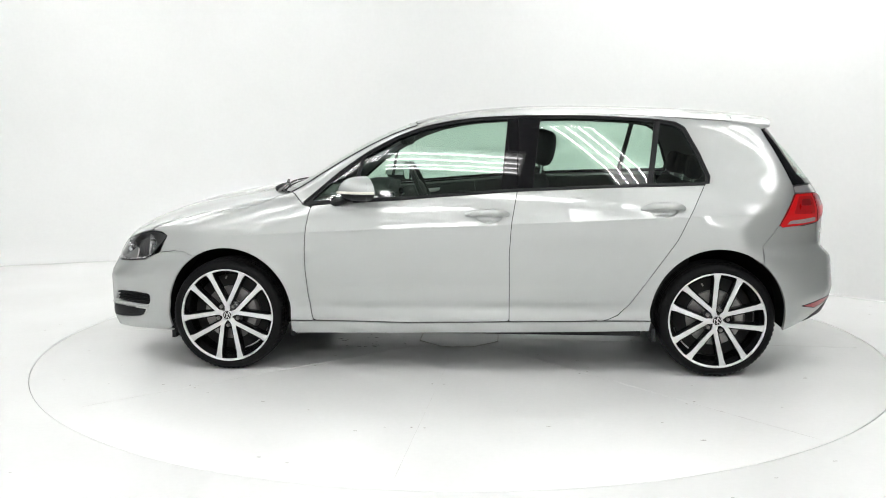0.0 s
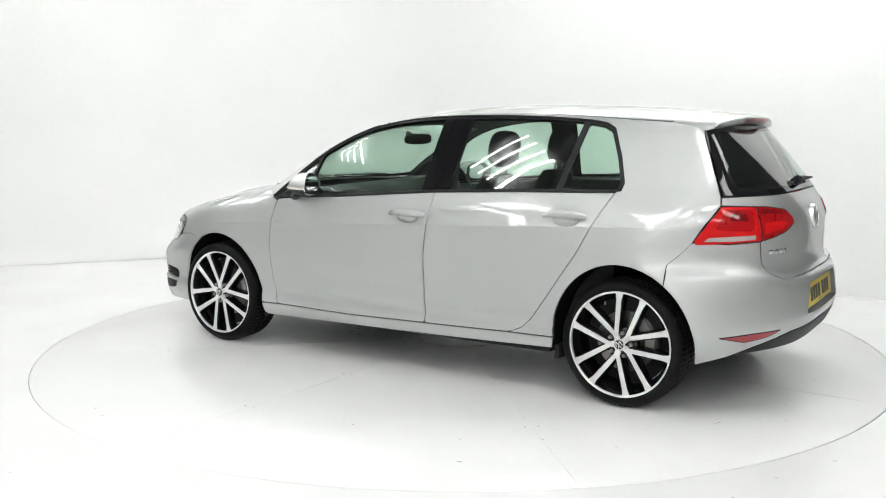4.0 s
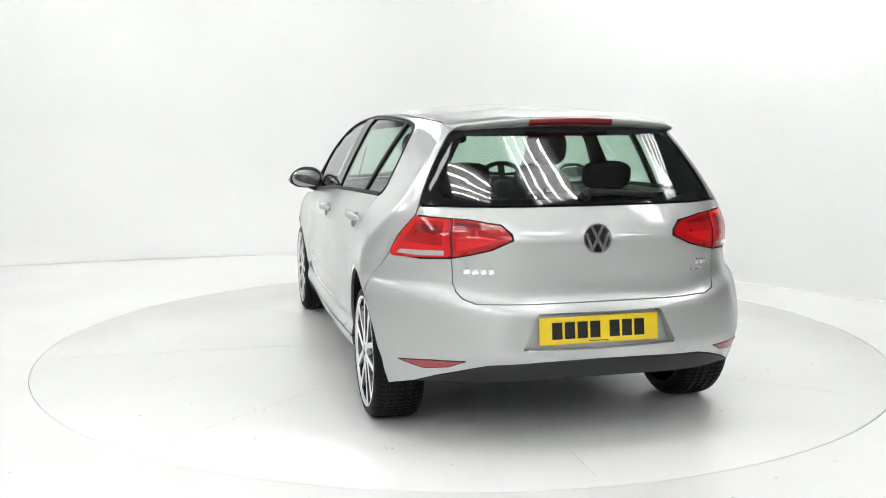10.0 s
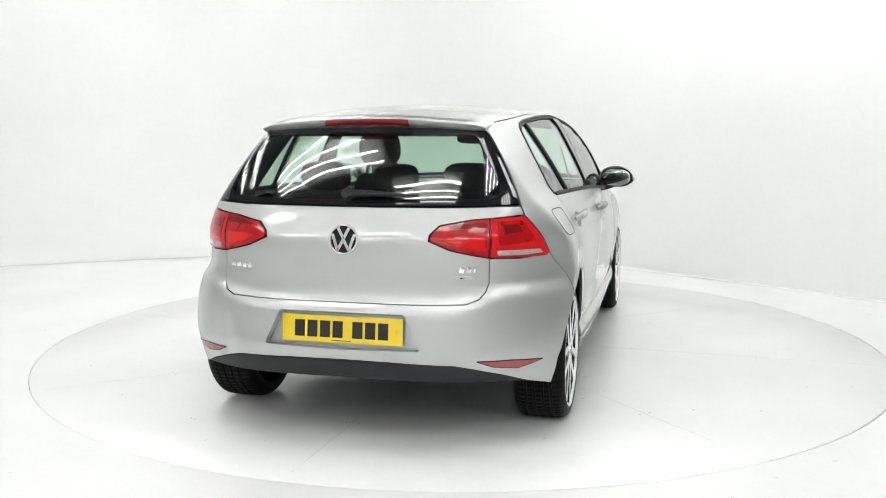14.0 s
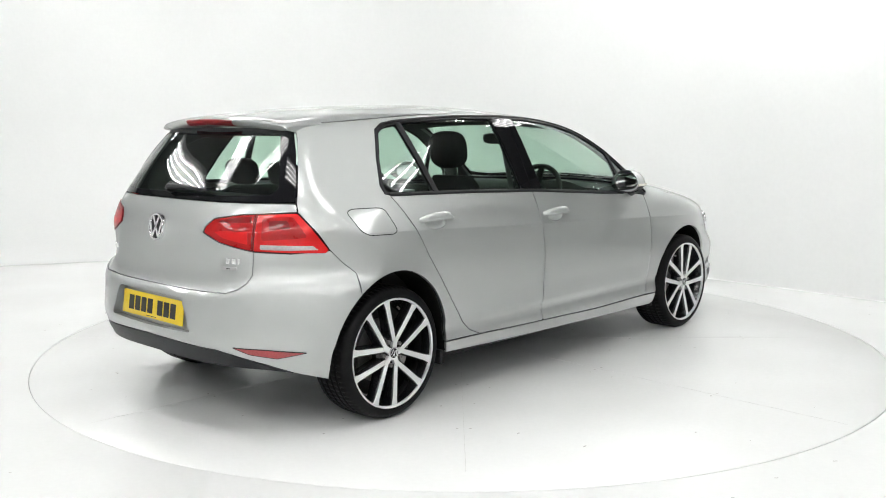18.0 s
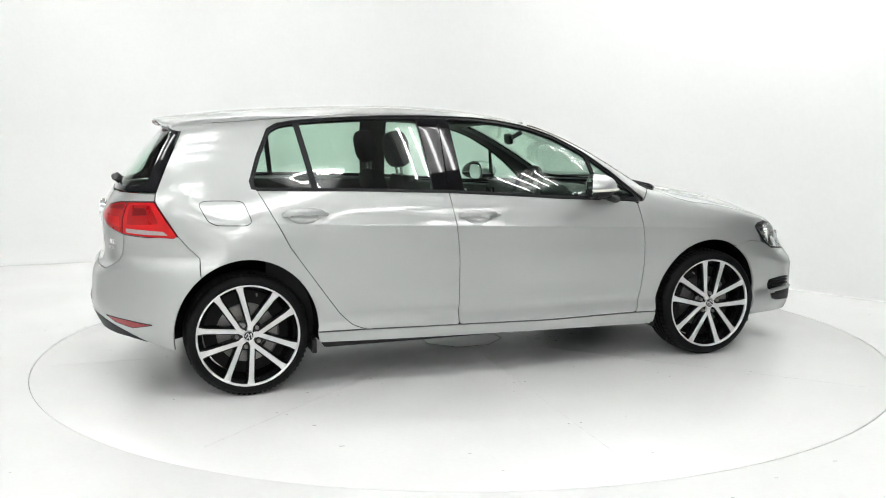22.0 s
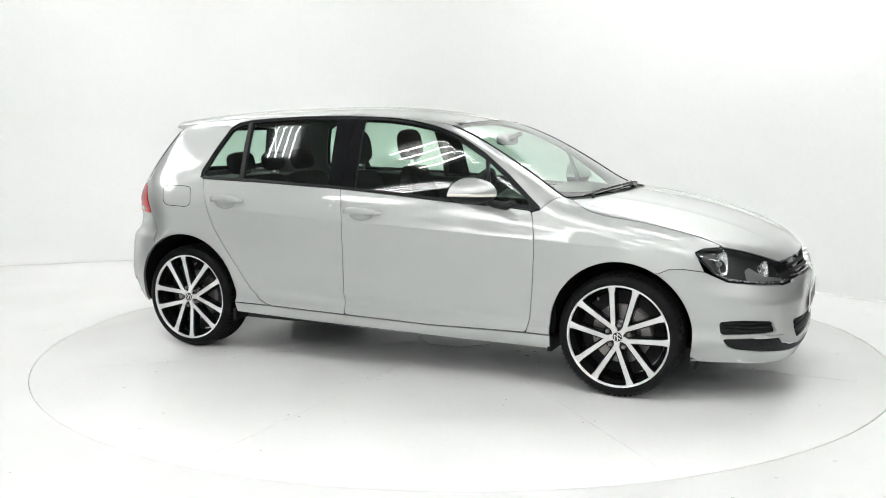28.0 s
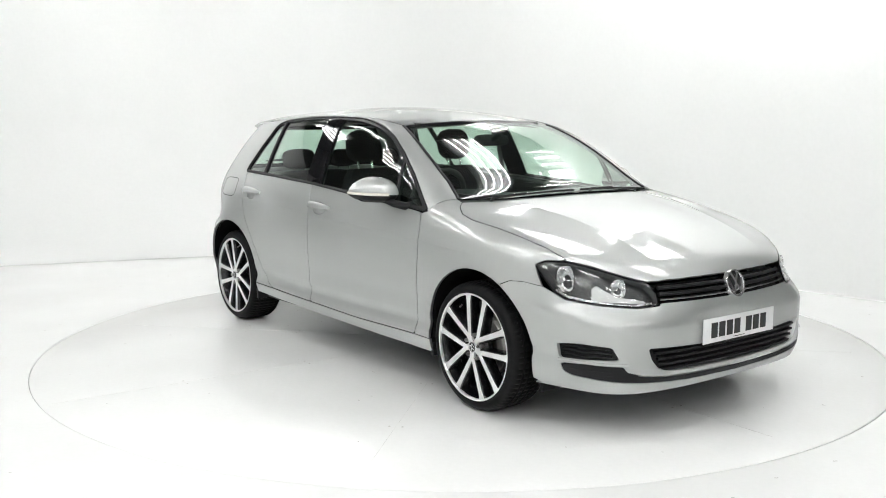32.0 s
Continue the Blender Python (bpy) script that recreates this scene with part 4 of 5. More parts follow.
def build_front(car):
    wheel_edge = side_to_end(BUMPER_F + arch(*ARCH_F, 62, -12), 1)
    heel = math.degrees(wheel_edge[-1][0]) - 0.15
    half = from_end([(0, 0.583), (11, 0.584), (22.7, 0.584), (23.0, 0.574), (28.2, 0.567), (36, 0.578), (43.1, 0.594), (45.8, 0.620)]) + wheel_edge + from_end([(heel, 0.222), (heel - 2.0, 0.205), (50, 0.198), (35, 0.198), (20, 0.200), (0, 0.203)])
    low = rounded(both_sides(from_end([(0, 0.385), (12.2, 0.388), (26.4, 0.399), (25.6, 0.350), (23.8, 0.305), (20.5, 0.291), (10, 0.284), (0, 0.282)]), "front"), 0.012)
    lip = rounded(both_sides(from_end([(0, 0.262), (14, 0.264), (22, 0.270), (27.5, 0.282), (30.8, 0.300), (31.8, 0.326), (38, 0.326), (44.0, 0.318), (43.2, 0.285), (41.5, 0.272), (36.1, 0.262), (25.8, 0.248), (16, 0.238), (0, 0.232)]), "front"), 0.008)
    fog = rounded(from_end([(44.8, 0.402), (40, 0.413), (33.9, 0.406), (32.4, 0.352), (38.4, 0.347), (44.2, 0.342)]), 0.012)
    fog_m = [(-u, v) for u, v in fog]
    bumper = panel("front_bumper", both_sides(half, "front"), "front", PAINT, car, step=0.03, holes=[low, lip, fog, fog_m], hole_fold=0.03)
    # dark backs and slats in the openings
    panel("lower_grille", low, "front", TRIM, bumper, lift=-0.030, gap=-0.006, fold=0.0, label="black lower air intake")
    for k in range(4):
        z = 0.298 + 0.025 * k
        w = 22.6 + 0.7 * k
        strip_on_form("grille_slat", from_end([(-w + 2 * w * i / 24, z) for i in range(25)]), "front", 0.011, 0.008, TRIM, bumper, lift=-0.014)
    panel("lower_lip", lip, "front", TRIM, bumper, lift=0.001, gap=0.002, fold=0.0, label="black plastic lower lip")
    for s in (1, -1):
        panel("side_intake", [(s * u, v) for u, v in fog], "front", TRIM, bumper, lift=-0.022, gap=-0.004, fold=0.0, label="black blind intake beside the bumper grille")
        for k in range(3):
            strip_on_form("intake_slat", from_end([(s * (43.8 - 1.0 * i), 0.360 + 0.018 * k + 0.002 * math.sin(i)) for i in range(11)]), "front", 0.008, 0.007, TRIM, bumper, lift=-0.012)
        for k in range(2):
            strip_on_form("intake_slat", from_end([(s * (42.6 - 1.0 * i), 0.286 + 0.016 * k) for i in range(10)]), "front", 0.006, 0.005, TRIM, bumper, lift=-0.004)
        strip_on_form("intake_bar", from_end([(s * (44.4 - 1.55 * i), 0.3335 - 0.0002 * i) for i in range(10)]), "front", 0.012, 0.006, PAINT, bumper, lift=0.001, label="silver bar between the intakes")
    strip_on_form("tow_cover", [(radians(-13.0) + 0.022 * math.cos(a), 0.497 + 0.026 * math.sin(a)) for a in np.linspace(0, 6.28, 18)[:-1]], "front", 0.0014, 0.0003, SILVER_TRIM, bumper, closed=True, label="round tow eye cover")
    # upper grille between the lamps
    grille = both_sides(from_end([(0, 0.668), (8, 0.667), (16, 0.665), (21, 0.664), (24.3, 0.660), (23.2, 0.620), (22.4, 0.590), (11, 0.590), (0, 0.589)]), "front")
    g = panel("upper_grille", grille, "front", GLOSS_BLACK, car, lift=-0.026, gap=-0.006, fold=0.0, label="gloss black upper grille")
    for z, h in ((0.648, 0.008), (0.622, 0.008)):
        strip_on_form("grille_slat", from_end([(-22.6 + 45.2 * i / 24, z) for i in range(25)]), "front", 0.015, h, TRIM, g, lift=-0.012)
    strip_on_form("chrome_strip", from_end([(-22.5 + 45 * i / 24, 0.5985) for i in range(25)]), "front", 0.007, 0.007, CHROME, g, lift=-0.008, label="thin chrome strip")


def build_lamps(car, m):
    s = -1 if m else 1
    # headlamp
    out = [(50.3, 0.732), (47.8, 0.750), (43.2, 0.752), (36.8, 0.727), (30.8, 0.694), (25.2, 0.661), (23.5, 0.620), (23.4, 0.580), (28.2, 0.573), (36.0, 0.584), (42.8, 0.599), (45.6, 0.628)]
    o = rounded(from_end([(s * a, z) for a, z in out]), 0.010)
    lamp = new("headlamp")
    lamp.parent = car
    tagged(lamp, "headlamp with twin chrome reflectors under a clear lens")
    panel("housing", o, "front", LAMP_GREY, lamp, lift=-0.045, gap=0.003, fold=-0.043, step=0.03)
    lens = panel("lens", o, "front", LENS, lamp, lift=-0.001, gap=0.002, fold=0.0, step=0.05)
    strip_on_form("lens_rim", o, "front", 0.005, 0.003, GLOSS_BLACK, lamp, lift=-0.003, closed=True)
    for a, z, wide, tall in ((43.2, 0.682, 0.040, 0.058), (31.6, 0.650, 0.036, 0.040)):
        p, n = on_form(radians(s * a), z, "front", 0.0)
        axis = (n * 0.6 + Vector((1, 0, 0))).normalized()
        right = axis.cross(Vector((0, 0, 1))).normalized()
        up = right.cross(axis)
        base = p - n * 0.012

        def bowl(rings, count, twist=0.0):
            bm = bmesh.new()
            rows = [[tuple(base + right * (wide * k * math.copysign(abs(math.cos(g)) ** 0.7, math.cos(g))) + up * (tall * k * math.copysign(abs(math.sin(g)) ** 0.7, math.sin(g))) + axis * d) for k, d in rings]
                    for g in [twist + 2 * math.pi * i / count for i in range(count)]]
            add_grid(bm, rows, close_u=True)
            return bm
        ref = part("reflector", bowl([(1.0, -0.002), (0.97, -0.006), (0.86, -0.018), (0.66, -0.028), (0.42, -0.035), (0.22, -0.038)], 14, 0.2), LAMP_CHROME, lamp, "faceted chrome lamp reflector", smooth=False)
        part("bulb_shield", bowl([(0.01, -0.012), (0.13, -0.014), (0.19, -0.022), (0.24, -0.040)], 12), SILVER_TRIM, ref)
    strip_on_form("chrome_trim", from_end([(s * a, z) for a, z in ((45.4, 0.632), (42.8, 0.607), (37, 0.592), (32, 0.584), (28, 0.582), (24.6, 0.588))]), "front", 0.010, 0.006, LAMP_CHROME, lamp, lift=-0.016)
    wedge = rounded(from_end([(s * a, z) for a, z in ((37.6, 0.646), (36.4, 0.662), (34.6, 0.640), (32.0, 0.616), (26.0, 0.598), (25.6, 0.590), (37.6, 0.598))]), 0.006)
    panel("chrome_wedge", wedge, "front", SILVER_TRIM, lamp, lift=-0.024, gap=0.0, fold=0.008, step=0.02)
    strip_on_form("grey_cheek", from_end([(s * a, z) for a, z in ((48.9, 0.730), (47.0, 0.690), (45.4, 0.650))]), "front", 0.022, 0.004, LAMP_GREY, lamp, lift=-0.018)
    # tail lamp: outer piece on the body, inner piece on the tailgate
    flank = [(math.degrees(a), z) for a, z in side_to_end([(-1.735, 0.968), (-1.699, 0.905), (-1.640, 0.812), (-1.652, 0.798)], -1)]
    outer = rounded(from_end([(s * a, z) for a, z in [(34.2, 0.964)] + flank + [(42, 0.803), (33.5, 0.812)]]), 0.006)
    inner = rounded(from_end([(s * a, z) for a, z in ((33.6, 0.964), (29.7, 0.960), (22.7, 0.940), (20.4, 0.905), (20.1, 0.884), (24.6, 0.848), (29, 0.828), (32.9, 0.813))]), 0.008)
    lamp = new("tail_lamp")
    lamp.parent = car
    tagged(lamp, "red two-piece tail lamp with a clear strip")
    panel("outer_lens", outer, "rear", RED_LENS, lamp, lift=0.004, gap=0.0008, fold=0.02, step=0.02, label="red outer lens")
    panel("inner_lens", inner, "rear", RED_MID, lamp, lift=0.004, gap=0.0008, fold=0.02, step=0.02, label="darker red inner lens")
    for o in (outer, inner):
        strip_on_form("lens_seal", o, "rear", 0.0020, 0.0012, RED_DARK, lamp, lift=0.0, closed=True)
    pan = from_end([(s * a, z) for a, z in ((35.0, 0.840), (47.2, 0.832), (48.6, 0.812), (41.5, 0.812), (35.0, 0.818))])
    panel("clear_strip", rounded(pan, 0.006), "rear", WHITE_LENS, lamp, lift=0.0055, gap=0.001, fold=0.003, step=0.03, label="clear reversing light strip")
    fields = ((((35.4, 0.952), (42.6, 0.955), (44.6, 0.905), (46.0, 0.868), (43.0, 0.862), (35.4, 0.856)), RED_MID, 0.012, 0.0050, "mid red light field"),
              (((37.0, 0.938), (41.3, 0.940), (42.3, 0.905), (37.0, 0.900)), RED_DARK, 0.010, 0.0056, "dark red light field"),
              (((32.9, 0.956), (29.7, 0.952), (24.6, 0.937), (24.2, 0.926), (32.9, 0.928)), RED_DARK, 0.004, 0.0050, "dark red upper band"),
              (((32.2, 0.892), (26.0, 0.895), (23.2, 0.888), (26, 0.862), (32.2, 0.838)), RED_LENS, 0.008, 0.0050, "bright red light field"))
    for line, mat, rad, lift, text in fields:
        panel("light_field", rounded(from_end([(s * a, z) for a, z in line]), rad), "rear", mat, lamp, lift=lift, gap=0.001, fold=0.002, step=0.03, label=text)
    strip_on_form("lamp_divider", from_end([(s * a, z) for a, z in ((33.9, 0.966), (33.6, 0.89), (33.2, 0.812))]), "rear", 0.009, 0.003, RED_DARK, lamp, lift=0.003, label="dark red divider between the lenses")


def build_rear(car):
    # tailgate
    flank = [(math.degrees(a), z) for a, z in side_to_end([(-1.729, 1.008), (-1.733, 0.974)], -1)]
    gate_half = from_end([(0, 1.010), (20, 1.011), (36, 1.011)] + flank + [(36.5, 0.969), (33.8, 0.967), (29.7, 0.964), (22.4, 0.944), (20.0, 0.907), (19.7, 0.882),
                          (24.4, 0.844), (29, 0.824), (33.40, 0.808), (33.10, 0.707), (32.1, 0.675), (30.2, 0.650), (27.25, 0.632), (21.3, 0.6275), (0, 0.6275)])
    gate = panel("tailgate", both_sides(gate_half, "rear"), "rear", PAINT, car, step=0.025)
    pane = [(math.degrees(a), z) for a, z in side_to_end([(-1.579, 1.331), (-1.634, 1.220), (-1.691, 1.100), (-1.727, 1.016)], -1)]
    glass_o = both_sides(from_end([(0, 1.332), (30, 1.332), (37, 1.332)] + pane + [(30, 1.015), (0, 1.014)]), "rear")
    glass_i = rounded(both_sides(from_end([(0, 1.300), (36.4, 1.300), (37.8, 1.18), (38.6, 1.075), (36.5, 1.048), (24.3, 1.040), (0, 1.042)]), "rear"), 0.02)
    panel("rear_glass_edge", glass_o, "rear", FRIT, gate, lift=0.0, gap=0.002, fold=0.012, holes=[glass_i], step=0.04, label="black printed edge of the rear window")
    panel("rear_glass", glass_i, "rear", GLASS, gate, lift=-0.001, gap=-0.001, fold=0.0, step=0.06, label="green-tinted rear window glass")
    # rear wiper
    bm = bmesh.new()
    pts = [on_form(radians(a), z, "rear", 0.022)[0] for a, z in ((0.5, 1.050), (-3, 1.052), (-7, 1.052), (-12, 1.049), (-18, 1.046))]
    add_tube(bm, pts, [0.024, 0.022, 0.017, 0.012, 0.008], 10, flat=0.7)
    p, n = on_form(radians(0.8), 1.050, "rear", 0.0)
    add_tube(bm, [p, p + n * 0.03], 0.024, 14)
    part("rear_wiper", bm, TRIM, gate, "black rear window wiper")
    # bumper
    edge = side_to_end(LAMP_BACK[3:] + BUMPER_R[1:] + arch(*ARCH_R, 128, 190), -1)
    half = from_end([(0, 0.6265), (21.3, 0.6265), (27.3, 0.631), (30.25, 0.649), (32.15, 0.6745), (33.15, 0.7065), (33.45, 0.806), (42, 0.797)]) + edge + from_end([(48.0, 0.262), (42.6, 0.287), (36, 0.330), (28.8, 0.368), (24.6, 0.386), (12, 0.397), (0, 0.400)])
    recess = rounded(both_sides(from_end([(0, 0.592), (14.2, 0.592), (17.6, 0.448), (0, 0.442)]), "rear"), 0.012)
    bumper = panel("rear_bumper", both_sides(half, "rear"), "rear", PAINT, car, gap=0.0008, step=0.025, holes=[recess], hole_fold=0.040)
    panel("plate_recess", recess, "rear", PAINT, bumper, lift=-0.038, gap=-0.004, fold=0.0, step=0.03)
    val = both_sides(from_end([(0, 0.398), (12, 0.395), (24.6, 0.384), (28.8, 0.365), (36, 0.327), (42.4, 0.287), (36, 0.302), (25.6, 0.309), (12, 0.314), (0, 0.316)]), "rear")
    panel("valance", val, "rear", VALANCE, bumper, lift=0.002, gap=0.001, fold=0.02, label="dark grey plastic lower valance")
    for s in (1, -1):
        r = rounded(from_end([(s * a, z) for a, z in ((45.6, 0.380), (37, 0.396), (29.2, 0.402), (33, 0.373), (39, 0.356))]), 0.004)
        panel("reflector", r, "rear", RED_REFLECT, bumper, lift=0.002, gap=0.0, fold=0.006, label="red corner reflector")
        strip_on_form("reflector_seal", r, "rear", 0.004, 0.002, TRIM, bumper, lift=0.0005, closed=True)
    strip_on_form("tow_cover", [(radians(-18.5) + 0.024 * math.cos(a), 0.425 + 0.026 * math.sin(a)) for a in np.linspace(0, 6.28, 18)[:-1]], "rear", 0.0014, 0.0004, SILVER_TRIM, bumper, closed=True, label="round tow eye cover")



def build_cabin(car):
    cab = new("cabin")
    cab.parent = car
    tagged(cab, "black car interior with right-hand steering wheel")
    roof = both_sides(from_top([(0.33, 0.0), (0.310, 0.30), (0.285, 0.530), (0.0, 0.555), (-0.5, 0.555), (-1.0, 0.535), (-1.40, 0.500), (-1.55, 0.47), (-1.58, 0.0)]), "side")
    panel("headlining", roof, "side", GREY_TRIM, cab, lift=-0.035, gap=0.0, fold=0.0, step=0.08, label="pale grey roof lining")
    part("cabin_floor", box(-1.25, 1.0, -0.66, 0.66, 0.24, 0.30), DASH, cab)
    for s in (1, -1):
        bm = bmesh.new()
        rows = []
        for x in np.linspace(0.80, -1.20, 26):
            top = float(np.interp(x, (-1.25, -0.26, 0.39, 0.8), (1.012, 0.982, 0.932, 0.905)))
            yb = float(0.80 + PLAN(x) + UPPER(x) * 0.4 - 0.02)
            rows.append([(x, s * (yb - 0.005), top), (x, s * (yb - 0.05), top - 0.012), (x, s * (yb - 0.075), top - 0.06), (x, s * (yb - 0.07), top - 0.20),
                         (x, s * (yb - 0.13), top - 0.25), (x, s * (yb - 0.13), top - 0.30), (x, s * (yb - 0.08), top - 0.34), (x, s * (yb - 0.07), 0.30)])
        add_grid(bm, rows)
        part("door_card", bm, DASH, cab, "black moulded inner door lining")
        for x in (0.33, -0.62):
            bm = bmesh.new()
            add_tube(bm, [(x - 0.05, s * 0.715, 0.885), (x + 0.02, s * 0.695, 0.880), (x + 0.06, s * 0.705, 0.876)], 0.010, 8, flat=1.4)
            part("inner_handle", bm, SILVER_TRIM, cab, "satin silver inner door handle")
    # dashboard
    bm = bmesh.new()
    rows = []
    for y in np.linspace(-0.70, 0.70, 29):
        hump = 0.035 * math.exp(-((y + 0.37) / 0.17) ** 4)
        c = 0.10 * (y / 0.7) ** 2
        rows.append([(1.10 - c * 1.2, y, 0.925), (0.90 - c, y, 0.955), (0.72 - c, y, 0.962 + hump * 0.7), (0.60 - c * 0.5, y, 0.950 + hump), (0.555, y, 0.915 + hump * 0.6),
                     (0.54, y, 0.86), (0.56, y, 0.80), (0.53, y, 0.72), (0.56, y, 0.60), (0.70, y, 0.45), (0.9, y, 0.35)])
    add_grid(bm, rows)
    part("dashboard", bm, DASH, cab, "black moulded dashboard")
    bm = box(0.528, 0.545, -0.12, 0.12, 0.74, 0.86, 0.008)
    part("centre_screen", bm, GLOSS_BLACK, cab, "gloss black centre display")
    for y in (-0.62, -0.165, 0.165, 0.62):
        part("air_vent", box(0.525, 0.55, y - 0.055, y + 0.055, 0.862, 0.905, 0.008), GLOSS_BLACK, cab)
        part("vent_rim", box(0.522, 0.53, y - 0.058, y + 0.058, 0.858, 0.8625, 0.001), SILVER_TRIM, cab)
    part("centre_console", box(-0.25, 0.60, -0.12, 0.12, 0.28, 0.56, 0.03), DASH, cab)
    bm = bmesh.new()
    add_tube(bm, [(0.22, 0, 0.55), (0.20, 0, 0.66)], [0.012, 0.010], 8)
    blob(0.026, 0.024, 0.034, m=pose(0.20, 0, 0.68), bm=bm)
    part("gear_lever", bm, DASH, cab)
    # steering wheel, on the right
    sw = pose(0.365, -0.36, 0.915, 0, -66, 0)
    bm = bmesh.new()
    rows = []
    for k in range(40):
        a = 2 * math.pi * k / 40
        rows.append([((0.182 + 0.016 * math.cos(b)) * math.cos(a), (0.182 + 0.016 * math.cos(b)) * math.sin(a), 0.016 * math.sin(b)) for b in [2 * math.pi * j / 10 for j in range(10)]])
    add_grid(bm, rows, close_u=True, close_v=True)
    for a in (0, 180, 270):
        add_box(bm, 0.04, 0.175, -0.022, 0.022, -0.012, 0.004, 0.004, pose(0, 0, 0, 0, 0, a))
    blob(0.075, 0.070, 0.03, m=pose(0, 0, -0.01), bm=bm)
    bmesh.ops.transform(bm, matrix=sw @ pose(0, 0, 0, 0, 0, 90), verts=bm.verts)
    part("steering_wheel", bm, DASH, cab, "black three-spoke steering wheel")
    # front seats
    for y in (-0.36, 0.36):
        seat = bmesh.new()
        blob(0.27, 0.24, 0.075, 3.2, m=pose(0.06, y, 0.475, 0, -6, 0), bm=seat)
        part("seat_cushion", seat, CLOTH, cab, "black cloth front seat cushion")
        bm = bmesh.new()
        rows = []
        for k in range(13):
            t = k / 12
            z = 0.44 + 0.62 * t
            x = -0.22 - 0.175 * t - 0.02 * math.sin(math.pi * t)
            w = 0.235 - 0.02 * t - 0.075 * max(0, t - 0.62) / 0.38
            d = 0.075 - 0.02 * t
            if k in (0, 12):
                w, d = w * 0.86, d * 0.5
            ring = []
            for j in range(20):
                a = 2 * math.pi * j / 20
                cx, cy = math.cos(a), math.sin(a)
                wing = 0.035 * abs(cy) ** 3 if cx > -0.2 else 0
                ring.append((x + d * math.copysign(abs(cx) ** 0.7, cx) + wing, y + w * math.copysign(abs(cy) ** 0.7, cy), z))
            rows.append(ring)
        vs = add_grid(bm, rows, close_v=True)
        cap(bm, vs[0])
        cap(bm, vs[-1][::-1])
        part("seat_back", bm, CLOTH, cab, "black cloth front seat back")
        bm = blob(0.062, 0.120, 0.102, 2.9, m=pose(-0.415, y, 1.203, 0, -10, 0))
        part("headrest", bm, CLOTH, cab, "black cloth headrest on two posts")
        for s in (-0.05, 0.05):
            bm = bmesh.new()
            add_tube(bm, [(-0.390, y + s, 1.03), (-0.410, y + s, 1.15)], 0.007, 8)
            part("headrest_post", bm, CHROME, cab)
        bm = bmesh.new()
        add_tube(bm, [(-0.30, math.copysign(0.66, y), 1.22), (-0.31, math.copysign(0.735, y), 0.95), (-0.30, math.copysign(0.76, y), 0.5)], 0.022, 6, flat=0.15)
        part("seat_belt", bm, GREY_TRIM, cab, "grey seat belt strap")
    # rear bench
    part("bench_cushion", blob(0.25, 0.62, 0.085, 4.5, m=pose(-0.86, 0, 0.470, 0, -7, 0)), CLOTH, cab, "black cloth rear bench cushion")
    for y0, y1 in ((-0.60, 0.12), (0.125, 0.60)):
        part("bench_back", blob(0.075, (y1 - y0) / 2, 0.285, 5.0, m=pose(-1.175, (y0 + y1) / 2, 0.735, 0, -17, 0)), CLOTH, cab, "black cloth rear seat back")
    for y, w, h in ((-0.36, 0.125, 0.070), (0.36, 0.125, 0.070), (0.0, 0.11, 0.062)):
        part("headrest", blob(0.042, w, h, 3.2, m=pose(-1.265, y, 1.095, 0, -12, 0)), CLOTH, cab, "low black rear headrest")
        for s in (-0.045, 0.045):
            bm = bmesh.new()
            add_tube(bm, [(-1.25, y + s, 0.98), (-1.262, y + s, 1.06)], 0.006, 8)
            part("headrest_post", bm, CHROME, cab)
    part("parcel_shelf", box(-1.79, -1.335, -0.60, 0.60, 0.965, 0.985, 0.006), DASH, cab, "black parcel shelf behind the rear seats")
    bm = box(-1.78, -1.33, -0.58, 0.58, 0.43, 0.955)
    part("boot_lining", bm, DASH, cab)
    # inner mirror
    bm = blob(0.014, 0.115, 0.034, 3.5, m=pose(0.415, 0, 1.246, 0, -8, -12))
    part("inner_mirror", bm, TRIM, cab, "black inner rear-view mirror")
    bm = bmesh.new()
    add_tube(bm, [(0.43, 0, 1.25), (0.50, 0, 1.285)], 0.014, 8)
    part("mirror_stalk", bm, TRIM, cab)
    for s in (1, -1):
        part("sun_visor", box(0.17, 0.31, min(s * 0.12, s * 0.47), max(s * 0.12, s * 0.47), 1.335, 1.350, 0.006, pose(0.0, 0, 0.0)), GREY_TRIM, cab)


def build_underside(car):
    tray = part("underbody", box(-1.30, 1.90, -0.58, 0.58, 0.205, 0.25, 0.02), UNDER, car, "black underbody tray")
    part("floor_side", box(-0.93, 0.93, 0.57, 0.80, 0.205, 0.25, 0.01), UNDER, tray)
    part("floor_side", box(-0.93, 0.93, -0.80, -0.57, 0.205, 0.25, 0.01), UNDER, tray)
    bm = bmesh.new()
    add_tube(bm, [(1.0, -0.05, 0.19), (0.2, -0.05, 0.18), (-0.8, 0.02, 0.20), (-1.5, 0.25, 0.33)], 0.028, 8)
    part("exhaust_pipe", bm, STEEL, tray, "dull steel exhaust pipe")
    part("silencer", blob(0.14, 0.34, 0.050, 3.0, m=pose(-1.62, 0.05, 0.40)), UNDER, tray, "dark exhaust silencer")
    for x, s in ((0.962, 1), (0.962, -1), (-0.990, 1), (-0.990, -1)):
        part("mud_flap", box(x - 0.012, x + 0.012, min(s * 0.66, s * 0.845), max(s * 0.66, s * 0.845), 0.190, 0.26, 0.006), TRIM, tray)
    for s in (1, -1):
        part("air_deflector", box(1.655, 1.680, min(s * 0.62, s * 0.76), max(s * 0.62, s * 0.76), 0.150, 0.25, 0.006), TRIM, tray)


